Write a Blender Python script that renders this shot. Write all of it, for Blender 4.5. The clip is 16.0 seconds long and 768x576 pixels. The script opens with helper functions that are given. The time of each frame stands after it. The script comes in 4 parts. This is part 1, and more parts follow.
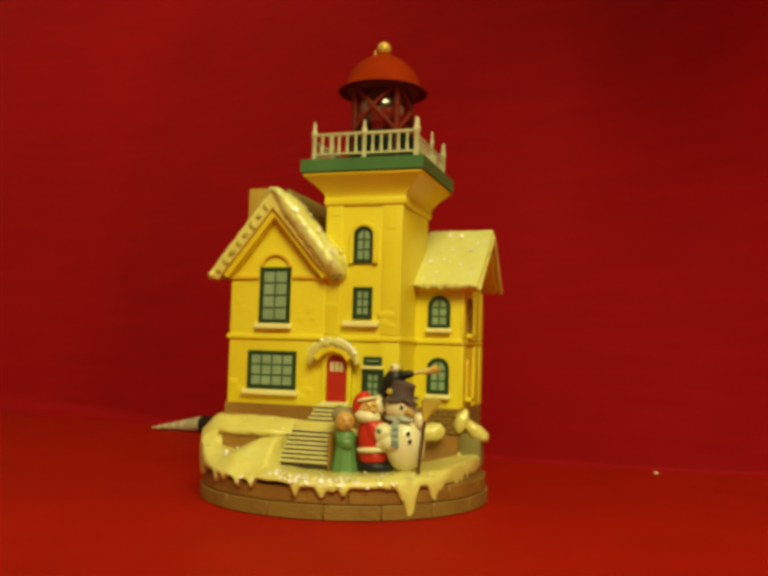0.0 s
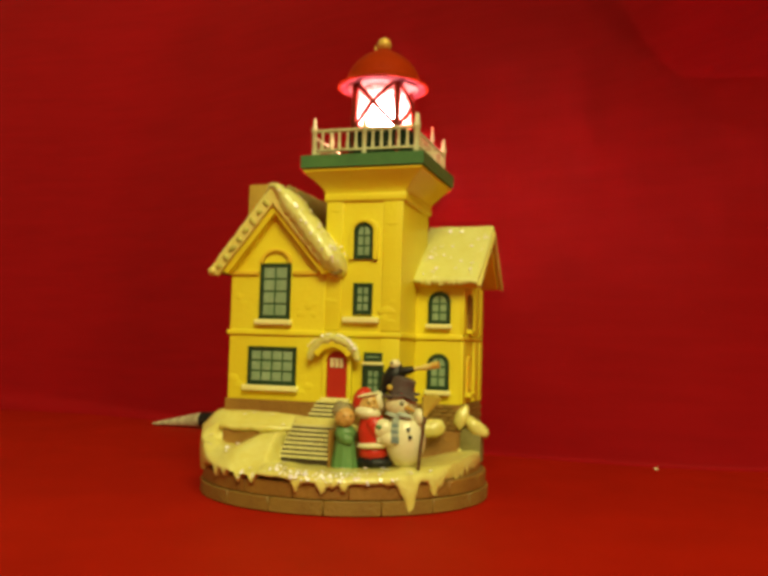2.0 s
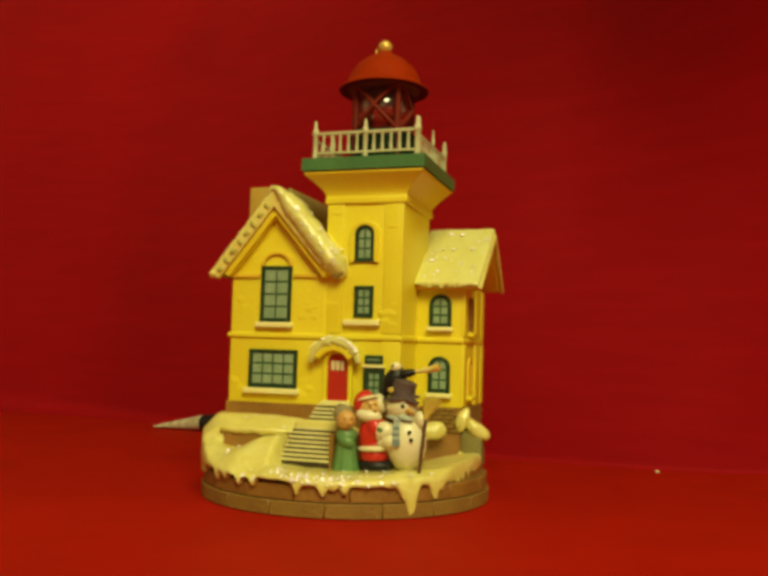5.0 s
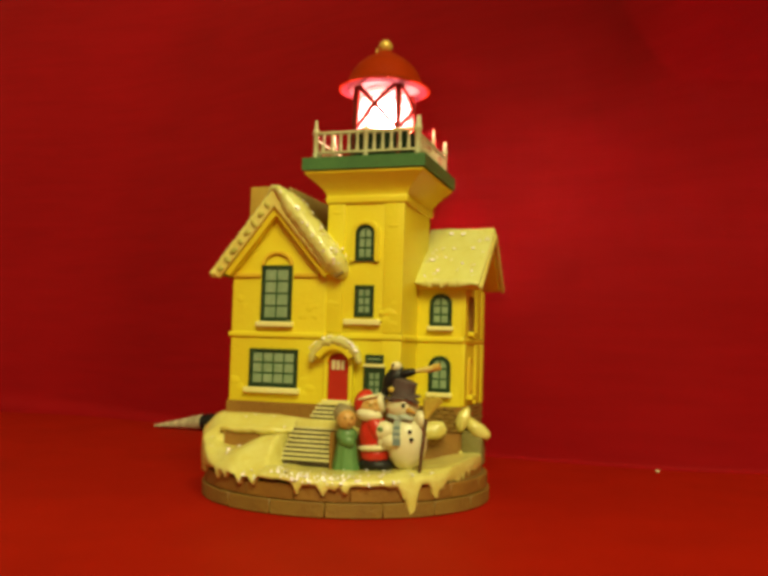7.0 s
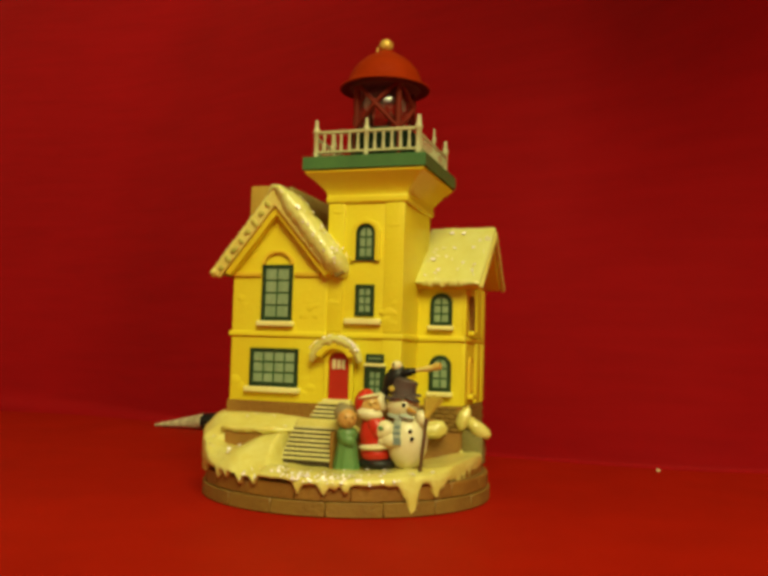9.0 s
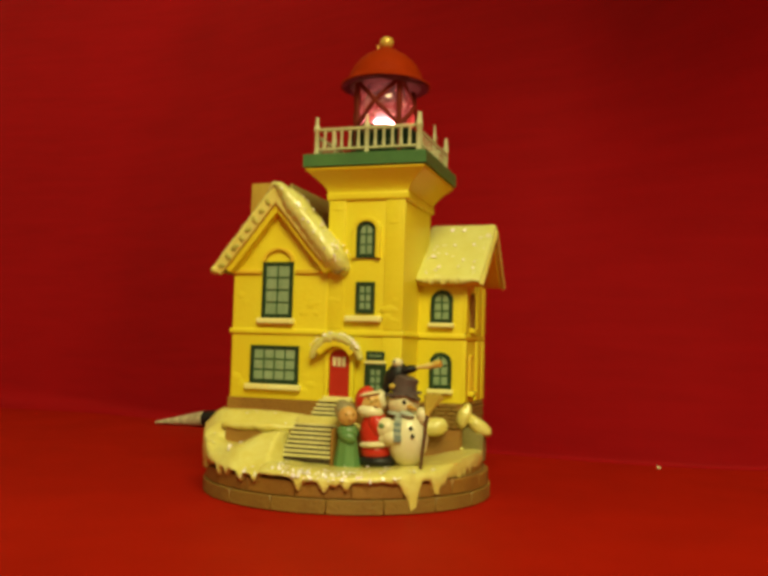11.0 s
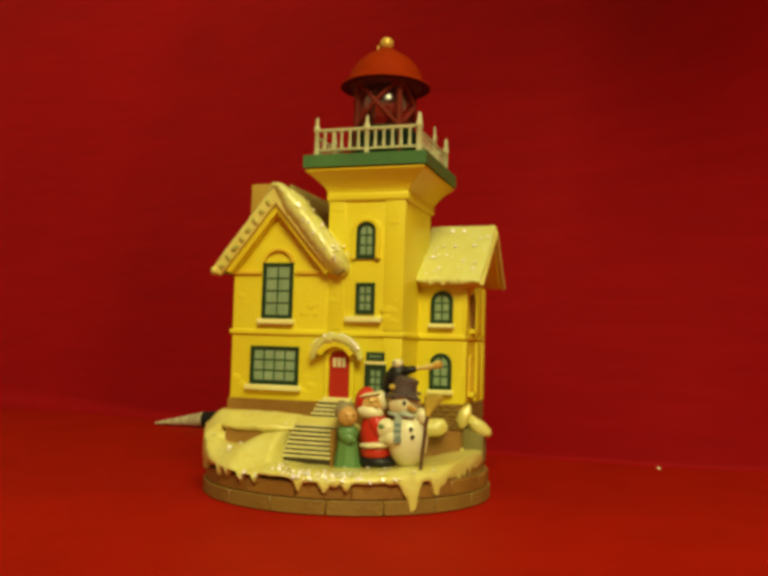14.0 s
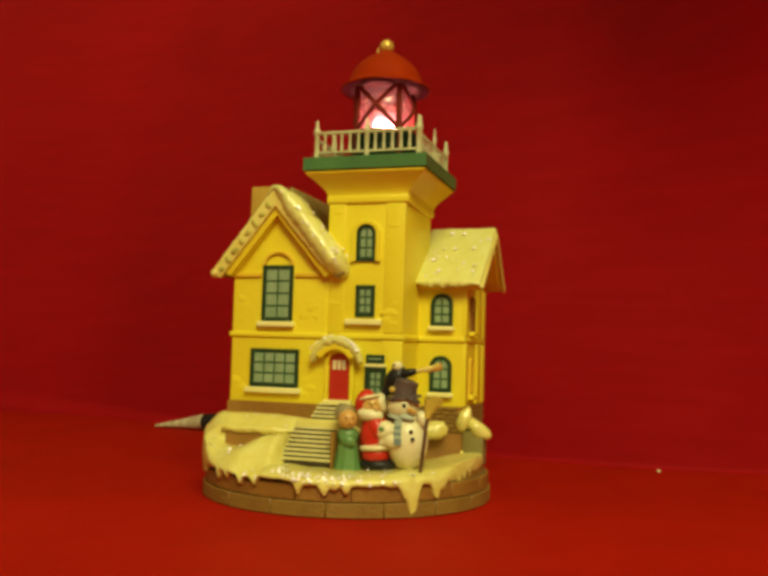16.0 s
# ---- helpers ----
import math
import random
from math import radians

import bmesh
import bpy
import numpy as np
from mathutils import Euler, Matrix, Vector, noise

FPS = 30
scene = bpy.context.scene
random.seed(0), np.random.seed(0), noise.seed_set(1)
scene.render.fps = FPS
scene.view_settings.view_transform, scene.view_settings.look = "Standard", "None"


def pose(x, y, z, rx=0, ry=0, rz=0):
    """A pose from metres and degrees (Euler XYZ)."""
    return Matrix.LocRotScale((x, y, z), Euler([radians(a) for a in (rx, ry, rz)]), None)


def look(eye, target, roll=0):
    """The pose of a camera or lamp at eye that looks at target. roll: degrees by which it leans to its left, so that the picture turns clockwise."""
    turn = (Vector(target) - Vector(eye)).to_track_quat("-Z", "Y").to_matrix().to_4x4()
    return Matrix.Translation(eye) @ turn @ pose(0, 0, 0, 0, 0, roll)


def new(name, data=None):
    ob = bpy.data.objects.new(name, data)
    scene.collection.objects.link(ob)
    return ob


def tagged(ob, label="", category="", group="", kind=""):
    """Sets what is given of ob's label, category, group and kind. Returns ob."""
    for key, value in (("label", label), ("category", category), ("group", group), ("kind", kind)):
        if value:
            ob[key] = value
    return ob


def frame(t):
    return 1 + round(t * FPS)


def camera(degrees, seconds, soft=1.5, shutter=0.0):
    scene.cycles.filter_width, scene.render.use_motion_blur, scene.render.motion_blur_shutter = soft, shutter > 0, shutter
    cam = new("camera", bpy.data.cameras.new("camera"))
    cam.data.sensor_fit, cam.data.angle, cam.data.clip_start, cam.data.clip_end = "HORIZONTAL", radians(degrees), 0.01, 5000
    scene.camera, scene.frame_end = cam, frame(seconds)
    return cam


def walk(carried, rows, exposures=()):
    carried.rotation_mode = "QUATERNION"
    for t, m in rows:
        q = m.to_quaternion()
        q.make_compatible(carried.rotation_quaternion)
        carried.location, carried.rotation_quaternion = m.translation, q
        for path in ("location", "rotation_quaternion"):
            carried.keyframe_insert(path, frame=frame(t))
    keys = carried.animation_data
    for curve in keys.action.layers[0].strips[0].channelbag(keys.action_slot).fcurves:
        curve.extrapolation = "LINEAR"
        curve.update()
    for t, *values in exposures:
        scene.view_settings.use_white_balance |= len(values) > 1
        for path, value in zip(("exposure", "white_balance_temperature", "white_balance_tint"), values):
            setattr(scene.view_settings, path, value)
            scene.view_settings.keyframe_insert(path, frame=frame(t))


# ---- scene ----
SECONDS = 16.0
cam = camera(49.16, SECONDS, soft=3.8)
EYE = Vector((0.0982, -0.2985, 0.0520))


def aim(turn, tilt):
    """The camera's pose from its turn to the left and its tilt upwards, in degrees."""
    a, b = radians(turn), radians(tilt)
    way = Vector((-math.sin(a) * math.cos(b), math.cos(a) * math.cos(b), math.sin(b)))
    return look(EYE, EYE + way, 1.6865)


# the camera stands on a table and sways by a fraction of a degree
SWAY = [(0.0, 17.744, 4.501), (0.5, 17.744, 4.414), (1.0, 17.702, 4.351), (1.5, 17.739, 4.215),
        (2.0, 17.748, 4.227), (2.5, 17.774, 4.326), (3.0, 17.795, 4.364), (3.5, 17.795, 4.393),
        (4.0, 17.799, 4.427), (6.5, 17.847, 4.381), (7.0, 17.847, 4.368), (7.5, 17.847, 4.3),
        (8.0, 17.847, 4.308), (8.5, 17.855, 4.368), (9.0, 17.881, 4.321), (11.5, 17.91, 4.129),
        (12.0, 17.906, 4.134), (12.5, 17.898, 4.219), (13.0, 17.898, 4.248), (13.5, 17.906, 4.181),
        (14.0, 17.915, 4.189), (14.5, 17.948, 4.248), (15.0, 17.948, 4.296), (15.5, 17.944, 4.36),
        (16.0, 17.919, 4.36)]
walk(cam, [(t, aim(turn, tilt)) for t, turn, tilt in SWAY])

# ---- light: one warm shaded room lamp above and in front, and its bounce ----
world = bpy.data.worlds.new("room_air")
scene.world = world
world.use_nodes = True
world.node_tree.nodes["Background"].inputs[0].default_value = (1.0, 0.80, 0.45, 1)
world.node_tree.nodes["Background"].inputs[1].default_value = 0.05
lamp_data = bpy.data.lights.new("room_lamp", "AREA")
lamp_data.shape, lamp_data.size = "DISK", 1.00
lamp_data.energy, lamp_data.color = 35.0, (1.0, 0.94, 0.45)
lamp = new("room_lamp", lamp_data)
lamp.matrix_world = look((0.60, -1.10, 1.28), (0.02, 0.0, 0.05))
scene.view_settings.exposure = 0.0


# ---- materials ----
def mat(name, a, b=None, rough=0.5, fine=900.0, coarse=90.0, bump=0.15, depth=0.0003, metal=0.0, spec=0.5, coat=0.0):
    """Two tones mixed by coarse and fine noise, with a fine relief."""
    m = bpy.data.materials.new(name)
    m.use_nodes = True
    nt = m.node_tree
    bsdf = nt.nodes["Principled BSDF"]
    b = b or tuple(c * 0.82 for c in a)
    co = nt.nodes.new("ShaderNodeTexCoord")
    n1, n2 = nt.nodes.new("ShaderNodeTexNoise"), nt.nodes.new("ShaderNodeTexNoise")
    for n, s, det in ((n1, coarse, 3.0), (n2, fine, 2.0)):
        n.inputs["Scale"].default_value, n.inputs["Detail"].default_value = s, det
        nt.links.new(co.outputs["Object"], n.inputs["Vector"])
    add = nt.nodes.new("ShaderNodeMath")
    add.operation = "MULTIPLY_ADD"
    nt.links.new(n1.outputs["Fac"], add.inputs[0])
    add.inputs[1].default_value = 0.7
    half = nt.nodes.new("ShaderNodeMath")
    half.operation = "MULTIPLY"
    nt.links.new(n2.outputs["Fac"], half.inputs[0])
    half.inputs[1].default_value = 0.3
    nt.links.new(half.outputs[0], add.inputs[2])
    ramp = nt.nodes.new("ShaderNodeValToRGB")
    ramp.color_ramp.elements[0].position, ramp.color_ramp.elements[1].position = 0.36, 0.64
    ramp.color_ramp.elements[0].color, ramp.color_ramp.elements[1].color = (*b, 1), (*a, 1)
    nt.links.new(add.outputs[0], ramp.inputs[0])
    nt.links.new(ramp.outputs[0], bsdf.inputs["Base Color"])
    bsdf.inputs["Roughness"].default_value = rough
    bsdf.inputs["Metallic"].default_value = metal
    bsdf.inputs["Specular IOR Level"].default_value = spec
    bsdf.inputs["Coat Weight"].default_value = coat
    bsdf.inputs["Coat Roughness"].default_value = 0.2
    if bump:
        bp = nt.nodes.new("ShaderNodeBump")
        bp.inputs["Strength"].default_value, bp.inputs["Distance"].default_value = bump, depth
        nt.links.new(n2.outputs["Fac"], bp.inputs["Height"])
        nt.links.new(bp.outputs[0], bsdf.inputs["Normal"])
    return m


def cloth_mat(name, a, b, streak=(5.0, 42.0)):
    """Red backing paper with faint level streaks."""
    m = mat(name, a, b, rough=0.62, fine=2200.0, coarse=5.0, bump=0.25, depth=0.0002, spec=0.04)
    nt = m.node_tree
    co = nt.nodes["Texture Coordinate"]
    mp = nt.nodes.new("ShaderNodeMapping")
    mp.inputs["Scale"].default_value = (streak[0], streak[0], streak[1])
    nt.links.new(co.outputs["Object"], mp.inputs["Vector"])
    n = nt.nodes.new("ShaderNodeTexNoise")
    n.inputs["Scale"].default_value, n.inputs["Detail"].default_value = 4.0, 5.0
    nt.links.new(mp.outputs[0], n.inputs["Vector"])
    hue = nt.nodes.new("ShaderNodeHueSaturation")
    bsdf = nt.nodes["Principled BSDF"]
    old = bsdf.inputs["Base Color"].links[0].from_socket
    nt.links.new(old, hue.inputs["Color"])
    mr = nt.nodes.new("ShaderNodeMapRange")
    mr.inputs["From Min"].default_value, mr.inputs["From Max"].default_value = 0.3, 0.7
    mr.inputs["To Min"].default_value, mr.inputs["To Max"].default_value = 0.93, 1.07
    nt.links.new(n.outputs["Fac"], mr.inputs["Value"])
    nt.links.new(mr.outputs[0], hue.inputs["Value"])
    nt.links.new(hue.outputs[0], bsdf.inputs["Base Color"])
    return m


RED_TABLE = cloth_mat("red_table_paper", (0.375, 0.0110, 0.0027), (0.335, 0.0094, 0.0024), (8.0, 8.0))
RED_WALL = cloth_mat("red_wall_paper", (0.326, 0.0055, 0.0091), (0.283, 0.0048, 0.0078))
# pale tone for the unseen walls and ceiling that bounce fill light
PLASTER = mat("bounce_plaster", (0.84, 0.78, 0.66), rough=0.8, fine=60, coarse=3)
WOOD = mat("brown_floor", (0.20, 0.12, 0.07), rough=0.5, fine=60, coarse=4)
YELLOW = mat("yellow_paint", (0.84, 0.73, 0.035), (0.82, 0.68, 0.026), rough=0.38, fine=700, coarse=70, bump=0.35, depth=0.0004)
ORANGE = mat("amber_paint", (0.80, 0.58, 0.035), (0.74, 0.50, 0.025), rough=0.42, bump=0.3)
CREAM = mat("cream_paint", (0.88, 0.85, 0.40), (0.86, 0.80, 0.30), rough=0.4, bump=0.3)
SNOW = mat("glossy_snow", (0.78, 0.78, 0.29), (0.73, 0.71, 0.21), rough=0.33, fine=600, coarse=120, bump=0.5, depth=0.0006, coat=0.5)
BASESNOW = mat("golden_snow", (0.77, 0.72, 0.24), (0.71, 0.62, 0.14), rough=0.33, fine=600, coarse=120, bump=0.5, depth=0.0006, coat=0.6)
GREEN = mat("green_paint", (0.08, 0.22, 0.07), (0.06, 0.17, 0.06), rough=0.4, bump=0.2)
DARKGREEN = mat("dark_green_paint", (0.018, 0.055, 0.022), (0.012, 0.038, 0.016), rough=0.42)
MIDGREEN = mat("lattice_green", (0.045, 0.12, 0.045), (0.03, 0.09, 0.032), rough=0.4)
PANE = mat("grey_green_pane", (0.30, 0.42, 0.27), (0.22, 0.34, 0.20), rough=0.25, fine=1500, coarse=250)
BROWN = mat("brown_stone", (0.34, 0.175, 0.026), (0.25, 0.115, 0.018), rough=0.55, bump=0.6, depth=0.0006)
TAN = mat("tan_stone", (0.30, 0.182, 0.034), (0.23, 0.125, 0.024), rough=0.5, bump=0.6, depth=0.0006)
MORTAR = mat("dark_joint", (0.22, 0.12, 0.025), rough=0.7)
OLIVE = mat("olive_stone", (0.25, 0.22, 0.07), (0.18, 0.15, 0.04), rough=0.55, bump=0.5)
AMBERSTONE = mat("amber_stone", (0.52, 0.34, 0.05), (0.42, 0.26, 0.04), rough=0.5, bump=0.4)
# roof tan with the shade beside the snow mixed into its colour
ROOFTAN = mat("shaded_bare_roof", (0.34, 0.28, 0.075), (0.26, 0.20, 0.05), rough=0.5, bump=0.5)
RAILPAINT = mat("pale_rail_paint", (0.60, 0.61, 0.37), (0.52, 0.52, 0.27), rough=0.4)
DOME = mat("red_orange_paint", (0.35, 0.030, 0.0015), (0.29, 0.023, 0.0012), rough=0.6, bump=0.2, spec=0.05)
REDPOST = mat("dark_red_paint", (0.20, 0.022, 0.009), (0.15, 0.016, 0.007), rough=0.62, spec=0.2)
LEAF = mat("faded_leaf_paint", (0.54, 0.48, 0.09), (0.42, 0.39, 0.07), rough=0.5)
VERGE = mat("verge_paint", (0.80, 0.72, 0.22), (0.74, 0.63, 0.14), rough=0.42, bump=0.4)
ROSE = mat("dull_rose_paint", (0.13, 0.024, 0.034), (0.10, 0.018, 0.025), rough=0.6, spec=0.1)
# paler copy of the soffit's rose, for its brightly lit strip
PALEROSE = mat("lit_soffit_rose", (0.20, 0.11, 0.10), (0.16, 0.085, 0.08), rough=0.6, spec=0.1)
DRUM = mat("blackish_green_paint", (0.010, 0.022, 0.009), (0.007, 0.015, 0.006), rough=0.8, spec=0.08)
DARKGREY = mat("dark_grey_metal", (0.085, 0.075, 0.058), (0.06, 0.05, 0.04), rough=0.6, spec=0.2)
DOORRED = mat("door_red", (0.52, 0.028, 0.014), (0.46, 0.022, 0.010), rough=0.4)
GOLD = mat("gold_paint", (0.80, 0.58, 0.14), (0.72, 0.48, 0.08), rough=0.28, metal=0.3)
# near-black risers carry the shadow line below each tread as colour
SHADOWLINE = mat("shadowed_step_riser", (0.055, 0.034, 0.012), (0.04, 0.022, 0.008), rough=0.6)
TREAD = mat("cream_tread", (0.74, 0.70, 0.36), (0.66, 0.60, 0.26), rough=0.45)
WHITE = mat("off_white_enamel", (0.80, 0.76, 0.50), (0.74, 0.68, 0.40), rough=0.35, coat=0.3)
BLACK = mat("black_enamel", (0.010, 0.010, 0.011), (0.016, 0.015, 0.015), rough=0.4, spec=0.3)
REDCOAT = mat("red_enamel", (0.60, 0.030, 0.014), (0.52, 0.024, 0.012), rough=0.35)
GREENCOAT = mat("green_enamel", (0.13, 0.27, 0.09), (0.10, 0.22, 0.065), rough=0.38)
SKIN = mat("peach_enamel", (0.70, 0.46, 0.15), (0.64, 0.36, 0.10), rough=0.4)
BLUSH = mat("rosy_enamel", (0.64, 0.40, 0.12), (0.58, 0.30, 0.08), rough=0.4, coarse=320)
GREYHAIR = mat("grey_enamel", (0.32, 0.27, 0.14), (0.22, 0.18, 0.09), rough=0.45)
HATGREY = mat("plum_grey_enamel", (0.115, 0.08, 0.075), (0.08, 0.055, 0.055), rough=0.4)
SCARF = mat("blue_grey_enamel", (0.48, 0.55, 0.46), (0.36, 0.44, 0.38), rough=0.4, coarse=300)
SCARFDARK = mat("slate_enamel", (0.22, 0.30, 0.29), (0.17, 0.24, 0.24), rough=0.4)
CARROT = mat("carrot_enamel", (0.62, 0.36, 0.07), (0.56, 0.30, 0.05), rough=0.4)
BRASS = mat("old_brass", (0.86, 0.72, 0.24), (0.74, 0.58, 0.14), rough=0.28, metal=0.1)
STRAW = mat("straw_enamel", (0.70, 0.55, 0.09), (0.56, 0.42, 0.06), rough=0.5, fine=2500, bump=0.6)
DARKWOOD = mat("dark_brown_enamel", (0.12, 0.045, 0.012), (0.08, 0.03, 0.009), rough=0.5)
CORD = mat("white_plastic", (0.72, 0.68, 0.48), (0.34, 0.28, 0.16), rough=0.4, coarse=230)
GLITTER = mat("silver_glitter", (0.97, 0.92, 0.97), (0.95, 0.86, 0.97), rough=0.33, metal=0.04, bump=0, spec=1.0)


def glass_mat():
    """Thin frosted pinkish globe: partly clear, partly scattering, with a gloss."""
    m = bpy.data.materials.new("rosy_globe_glass")
    m.use_nodes = True
    nt = m.node_tree
    out = nt.nodes["Material Output"]
    nt.nodes.remove(nt.nodes["Principled BSDF"])
    clear, haze, shine = (nt.nodes.new(k) for k in ("ShaderNodeBsdfTransparent", "ShaderNodeBsdfTranslucent", "ShaderNodeBsdfGlossy"))
    clear.inputs[0].default_value = (0.95, 0.87, 0.85, 1)
    haze.inputs[0].default_value = (0.85, 0.50, 0.42, 1)
    shine.inputs[0].default_value = (1, 1, 1, 1)
    shine.inputs["Roughness"].default_value = 0.14
    m1, m2 = nt.nodes.new("ShaderNodeMixShader"), nt.nodes.new("ShaderNodeMixShader")
    m1.inputs[0].default_value, m2.inputs[0].default_value = 0.085, 0.09
    nt.links.new(clear.outputs[0], m1.inputs[1])
    nt.links.new(haze.outputs[0], m1.inputs[2])
    nt.links.new(m1.outputs[0], m2.inputs[1])
    nt.links.new(shine.outputs[0], m2.inputs[2])
    nt.links.new(m2.outputs[0], out.inputs["Surface"])
    return m


def glow_mat():
    """Emission graded from strong foot to faint tip, so that rising imitates brightening."""
    m = bpy.data.materials.new("rosy_bulb_glow")
    m.use_nodes = True
    bsdf = m.node_tree.nodes["Principled BSDF"]
    bsdf.inputs["Base Color"].default_value = (0.7, 0.3, 0.25, 1)
    bsdf.inputs["Emission Color"].default_value = (1.0, 0.44, 0.47, 1)
    nt = m.node_tree
    co, sep = nt.nodes.new("ShaderNodeTexCoord"), nt.nodes.new("ShaderNodeSeparateXYZ")
    nt.links.new(co.outputs["Object"], sep.inputs[0])
    ops = []
    for op, val in (("DIVIDE", 0.0170), ("SUBTRACT", 1.0), ("ABSOLUTE", 0.0), ("POWER", 4.0), ("MULTIPLY", 3200.0), ("ADD", 0.9)):
        n = nt.nodes.new("ShaderNodeMath")
        n.operation, n.inputs[1].default_value = op, val
        nt.links.new(ops[-1].outputs[0] if ops else sep.outputs["Z"], n.inputs[0])
        ops.append(n)
    nt.links.new(ops[-1].outputs[0], bsdf.inputs["Emission Strength"])
    return m


GLASS, GLOW = glass_mat(), glow_mat()


# ---- mesh helpers ----
def box(bm, x0, x1, y0, y1, z0, z1, mi=0):
    v = [bm.verts.new((x, y, z)) for z in (z0, z1) for x, y in ((x0, y0), (x1, y0), (x1, y1), (x0, y1))]
    for f in ((3, 2, 1, 0), (4, 5, 6, 7), (0, 1, 5, 4), (1, 2, 6, 5), (2, 3, 7, 6), (3, 0, 4, 7)):
        bm.faces.new([v[i] for i in f]).material_index = mi
    return bm


def prism(bm, pts, a, b, axis="y", mi=0, halves=False):
    """A polygon of (along, z) pairs, drawn out from a to b on the y or x axis; a gable's six corners may be capped in two halves."""
    put = (lambda p, d: (p[0], d, p[1])) if axis == "y" else (lambda p, d: (d, p[0], p[1]))
    lo, hi = [bm.verts.new(put(p, a)) for p in pts], [bm.verts.new(put(p, b)) for p in pts]
    n = len(pts)
    caps = [(0, 1, 4, 5), (1, 2, 3, 4)] if n == 6 and halves else [range(n)]
    faces = [[lo[i] for i in c] for c in caps] + [[hi[i] for i in reversed(c)] for c in caps] + [[lo[i], hi[i], hi[(i + 1) % n], lo[(i + 1) % n]] for i in range(n)]
    for f in faces:
        bm.faces.new(f).material_index = mi
    return bm


def lathe(bm, profile, n=32, centre=(0, 0, 0), mi=0, turn=0.0):
    """Turned solid from (radius, height) pairs, bottom to top, closed at both ends."""
    cx, cy, cz = centre
    rings = [[bm.verts.new((cx + r * math.cos(turn + 2 * math.pi * i / n), cy + r * math.sin(turn + 2 * math.pi * i / n), cz + z)) for i in range(n)] for r, z in profile]
    for a, b in zip(rings, rings[1:]):
        for i in range(n):
            bm.faces.new((a[i], a[(i + 1) % n], b[(i + 1) % n], b[i])).material_index = mi
    bm.faces.new(rings[0][::-1]).material_index = mi
    bm.faces.new(rings[-1]).material_index = mi
    return bm


def ball(bm, c, r, mi=0, seg=16, tilt=(0, 0, 0)):
    r = (r, r, r) if isinstance(r, (int, float)) else r
    m = Matrix.LocRotScale(c, Euler([radians(a) for a in tilt]), r)
    made = bmesh.ops.create_uvsphere(bm, u_segments=seg, v_segments=max(6, seg * 5 // 8), radius=1.0, matrix=m)
    for f in {f for v in made["verts"] for f in v.link_faces}:
        f.material_index = mi
    return bm


def tube(bm, p, q, r0, r1, n=12, mi=0):
    p, q = Vector(p), Vector(q)
    m = Matrix.Translation((p + q) / 2) @ (q - p).to_track_quat("Z", "Y").to_matrix().to_4x4()
    made = bmesh.ops.create_cone(bm, cap_ends=True, segments=n, radius1=r0, radius2=r1, depth=(q - p).length, matrix=m)
    for f in {f for v in made["verts"] for f in v.link_faces}:
        f.material_index = mi
    return bm


def sweep(bm, pts, radii, n=12):
    """A lumpy rope along pts, with a half-width and half-height at each."""
    pts = [Vector(p) for p in pts]
    rings = []
    for k, (p, (w, h)) in enumerate(zip(pts, radii)):
        d = (pts[min(k + 1, len(pts) - 1)] - pts[max(k - 1, 0)]).normalized()
        across = d.cross(Vector((0, -1, 0.35))).normalized()
        out = across.cross(d)
        rings.append([bm.verts.new(p + across * h * math.sin(a) + out * w * math.cos(a)) for a in (2 * math.pi * i / n for i in range(n))])
    for a, b in zip(rings, rings[1:]):
        for i in range(n):
            bm.faces.new((a[i], a[(i + 1) % n], b[(i + 1) % n], b[i]))
    bm.faces.new(rings[0][::-1])
    bm.faces.new(rings[-1])
    return bm


def part(name, bm, material, parent=None, label="", bevel=0.0, segs=2, angle=38):
    """Links a bmesh as one mesh object under a thing or a part."""
    bmesh.ops.recalc_face_normals(bm, faces=bm.faces)
    if bevel:
        edges = [e for e in bm.edges if len(e.link_faces) == 2 and e.calc_face_angle(0) > radians(angle)]
        bmesh.ops.bevel(bm, geom=edges, offset=bevel, segments=segs, affect="EDGES", profile=0.6, clamp_overlap=True)
    me = bpy.data.meshes.new(name)
    bm.to_mesh(me)
    bm.free()
    for m in material if isinstance(material, (list, tuple)) else [material]:
        me.materials.append(m)
    me.shade_smooth()
    me.set_sharp_from_angle(angle=radians(angle))
    ob = new(name, me)
    if parent:
        ob.parent = parent
    if label:
        tagged(ob, label)
    return ob


def B():
    return bmesh.new()


def ease(a, b, x):
    t = min(1.0, max(0.0, (x - a) / (b - a)))
    return t * t * (3 - 2 * t)


# ---- the setting: red paper on a table and up the wall behind, in an unseen room added for bounce ----
FOLD_X = (-0.90, -0.55, -0.368, -0.300, -0.237, -0.110, 0.020, 0.068, 0.101, 0.150, 0.300, 0.700)
FOLD_Y = (0.215, 0.215, 0.224, 0.230, 0.213, 0.172, 0.134, 0.130, 0.126, 0.138, 0.235, 0.600)


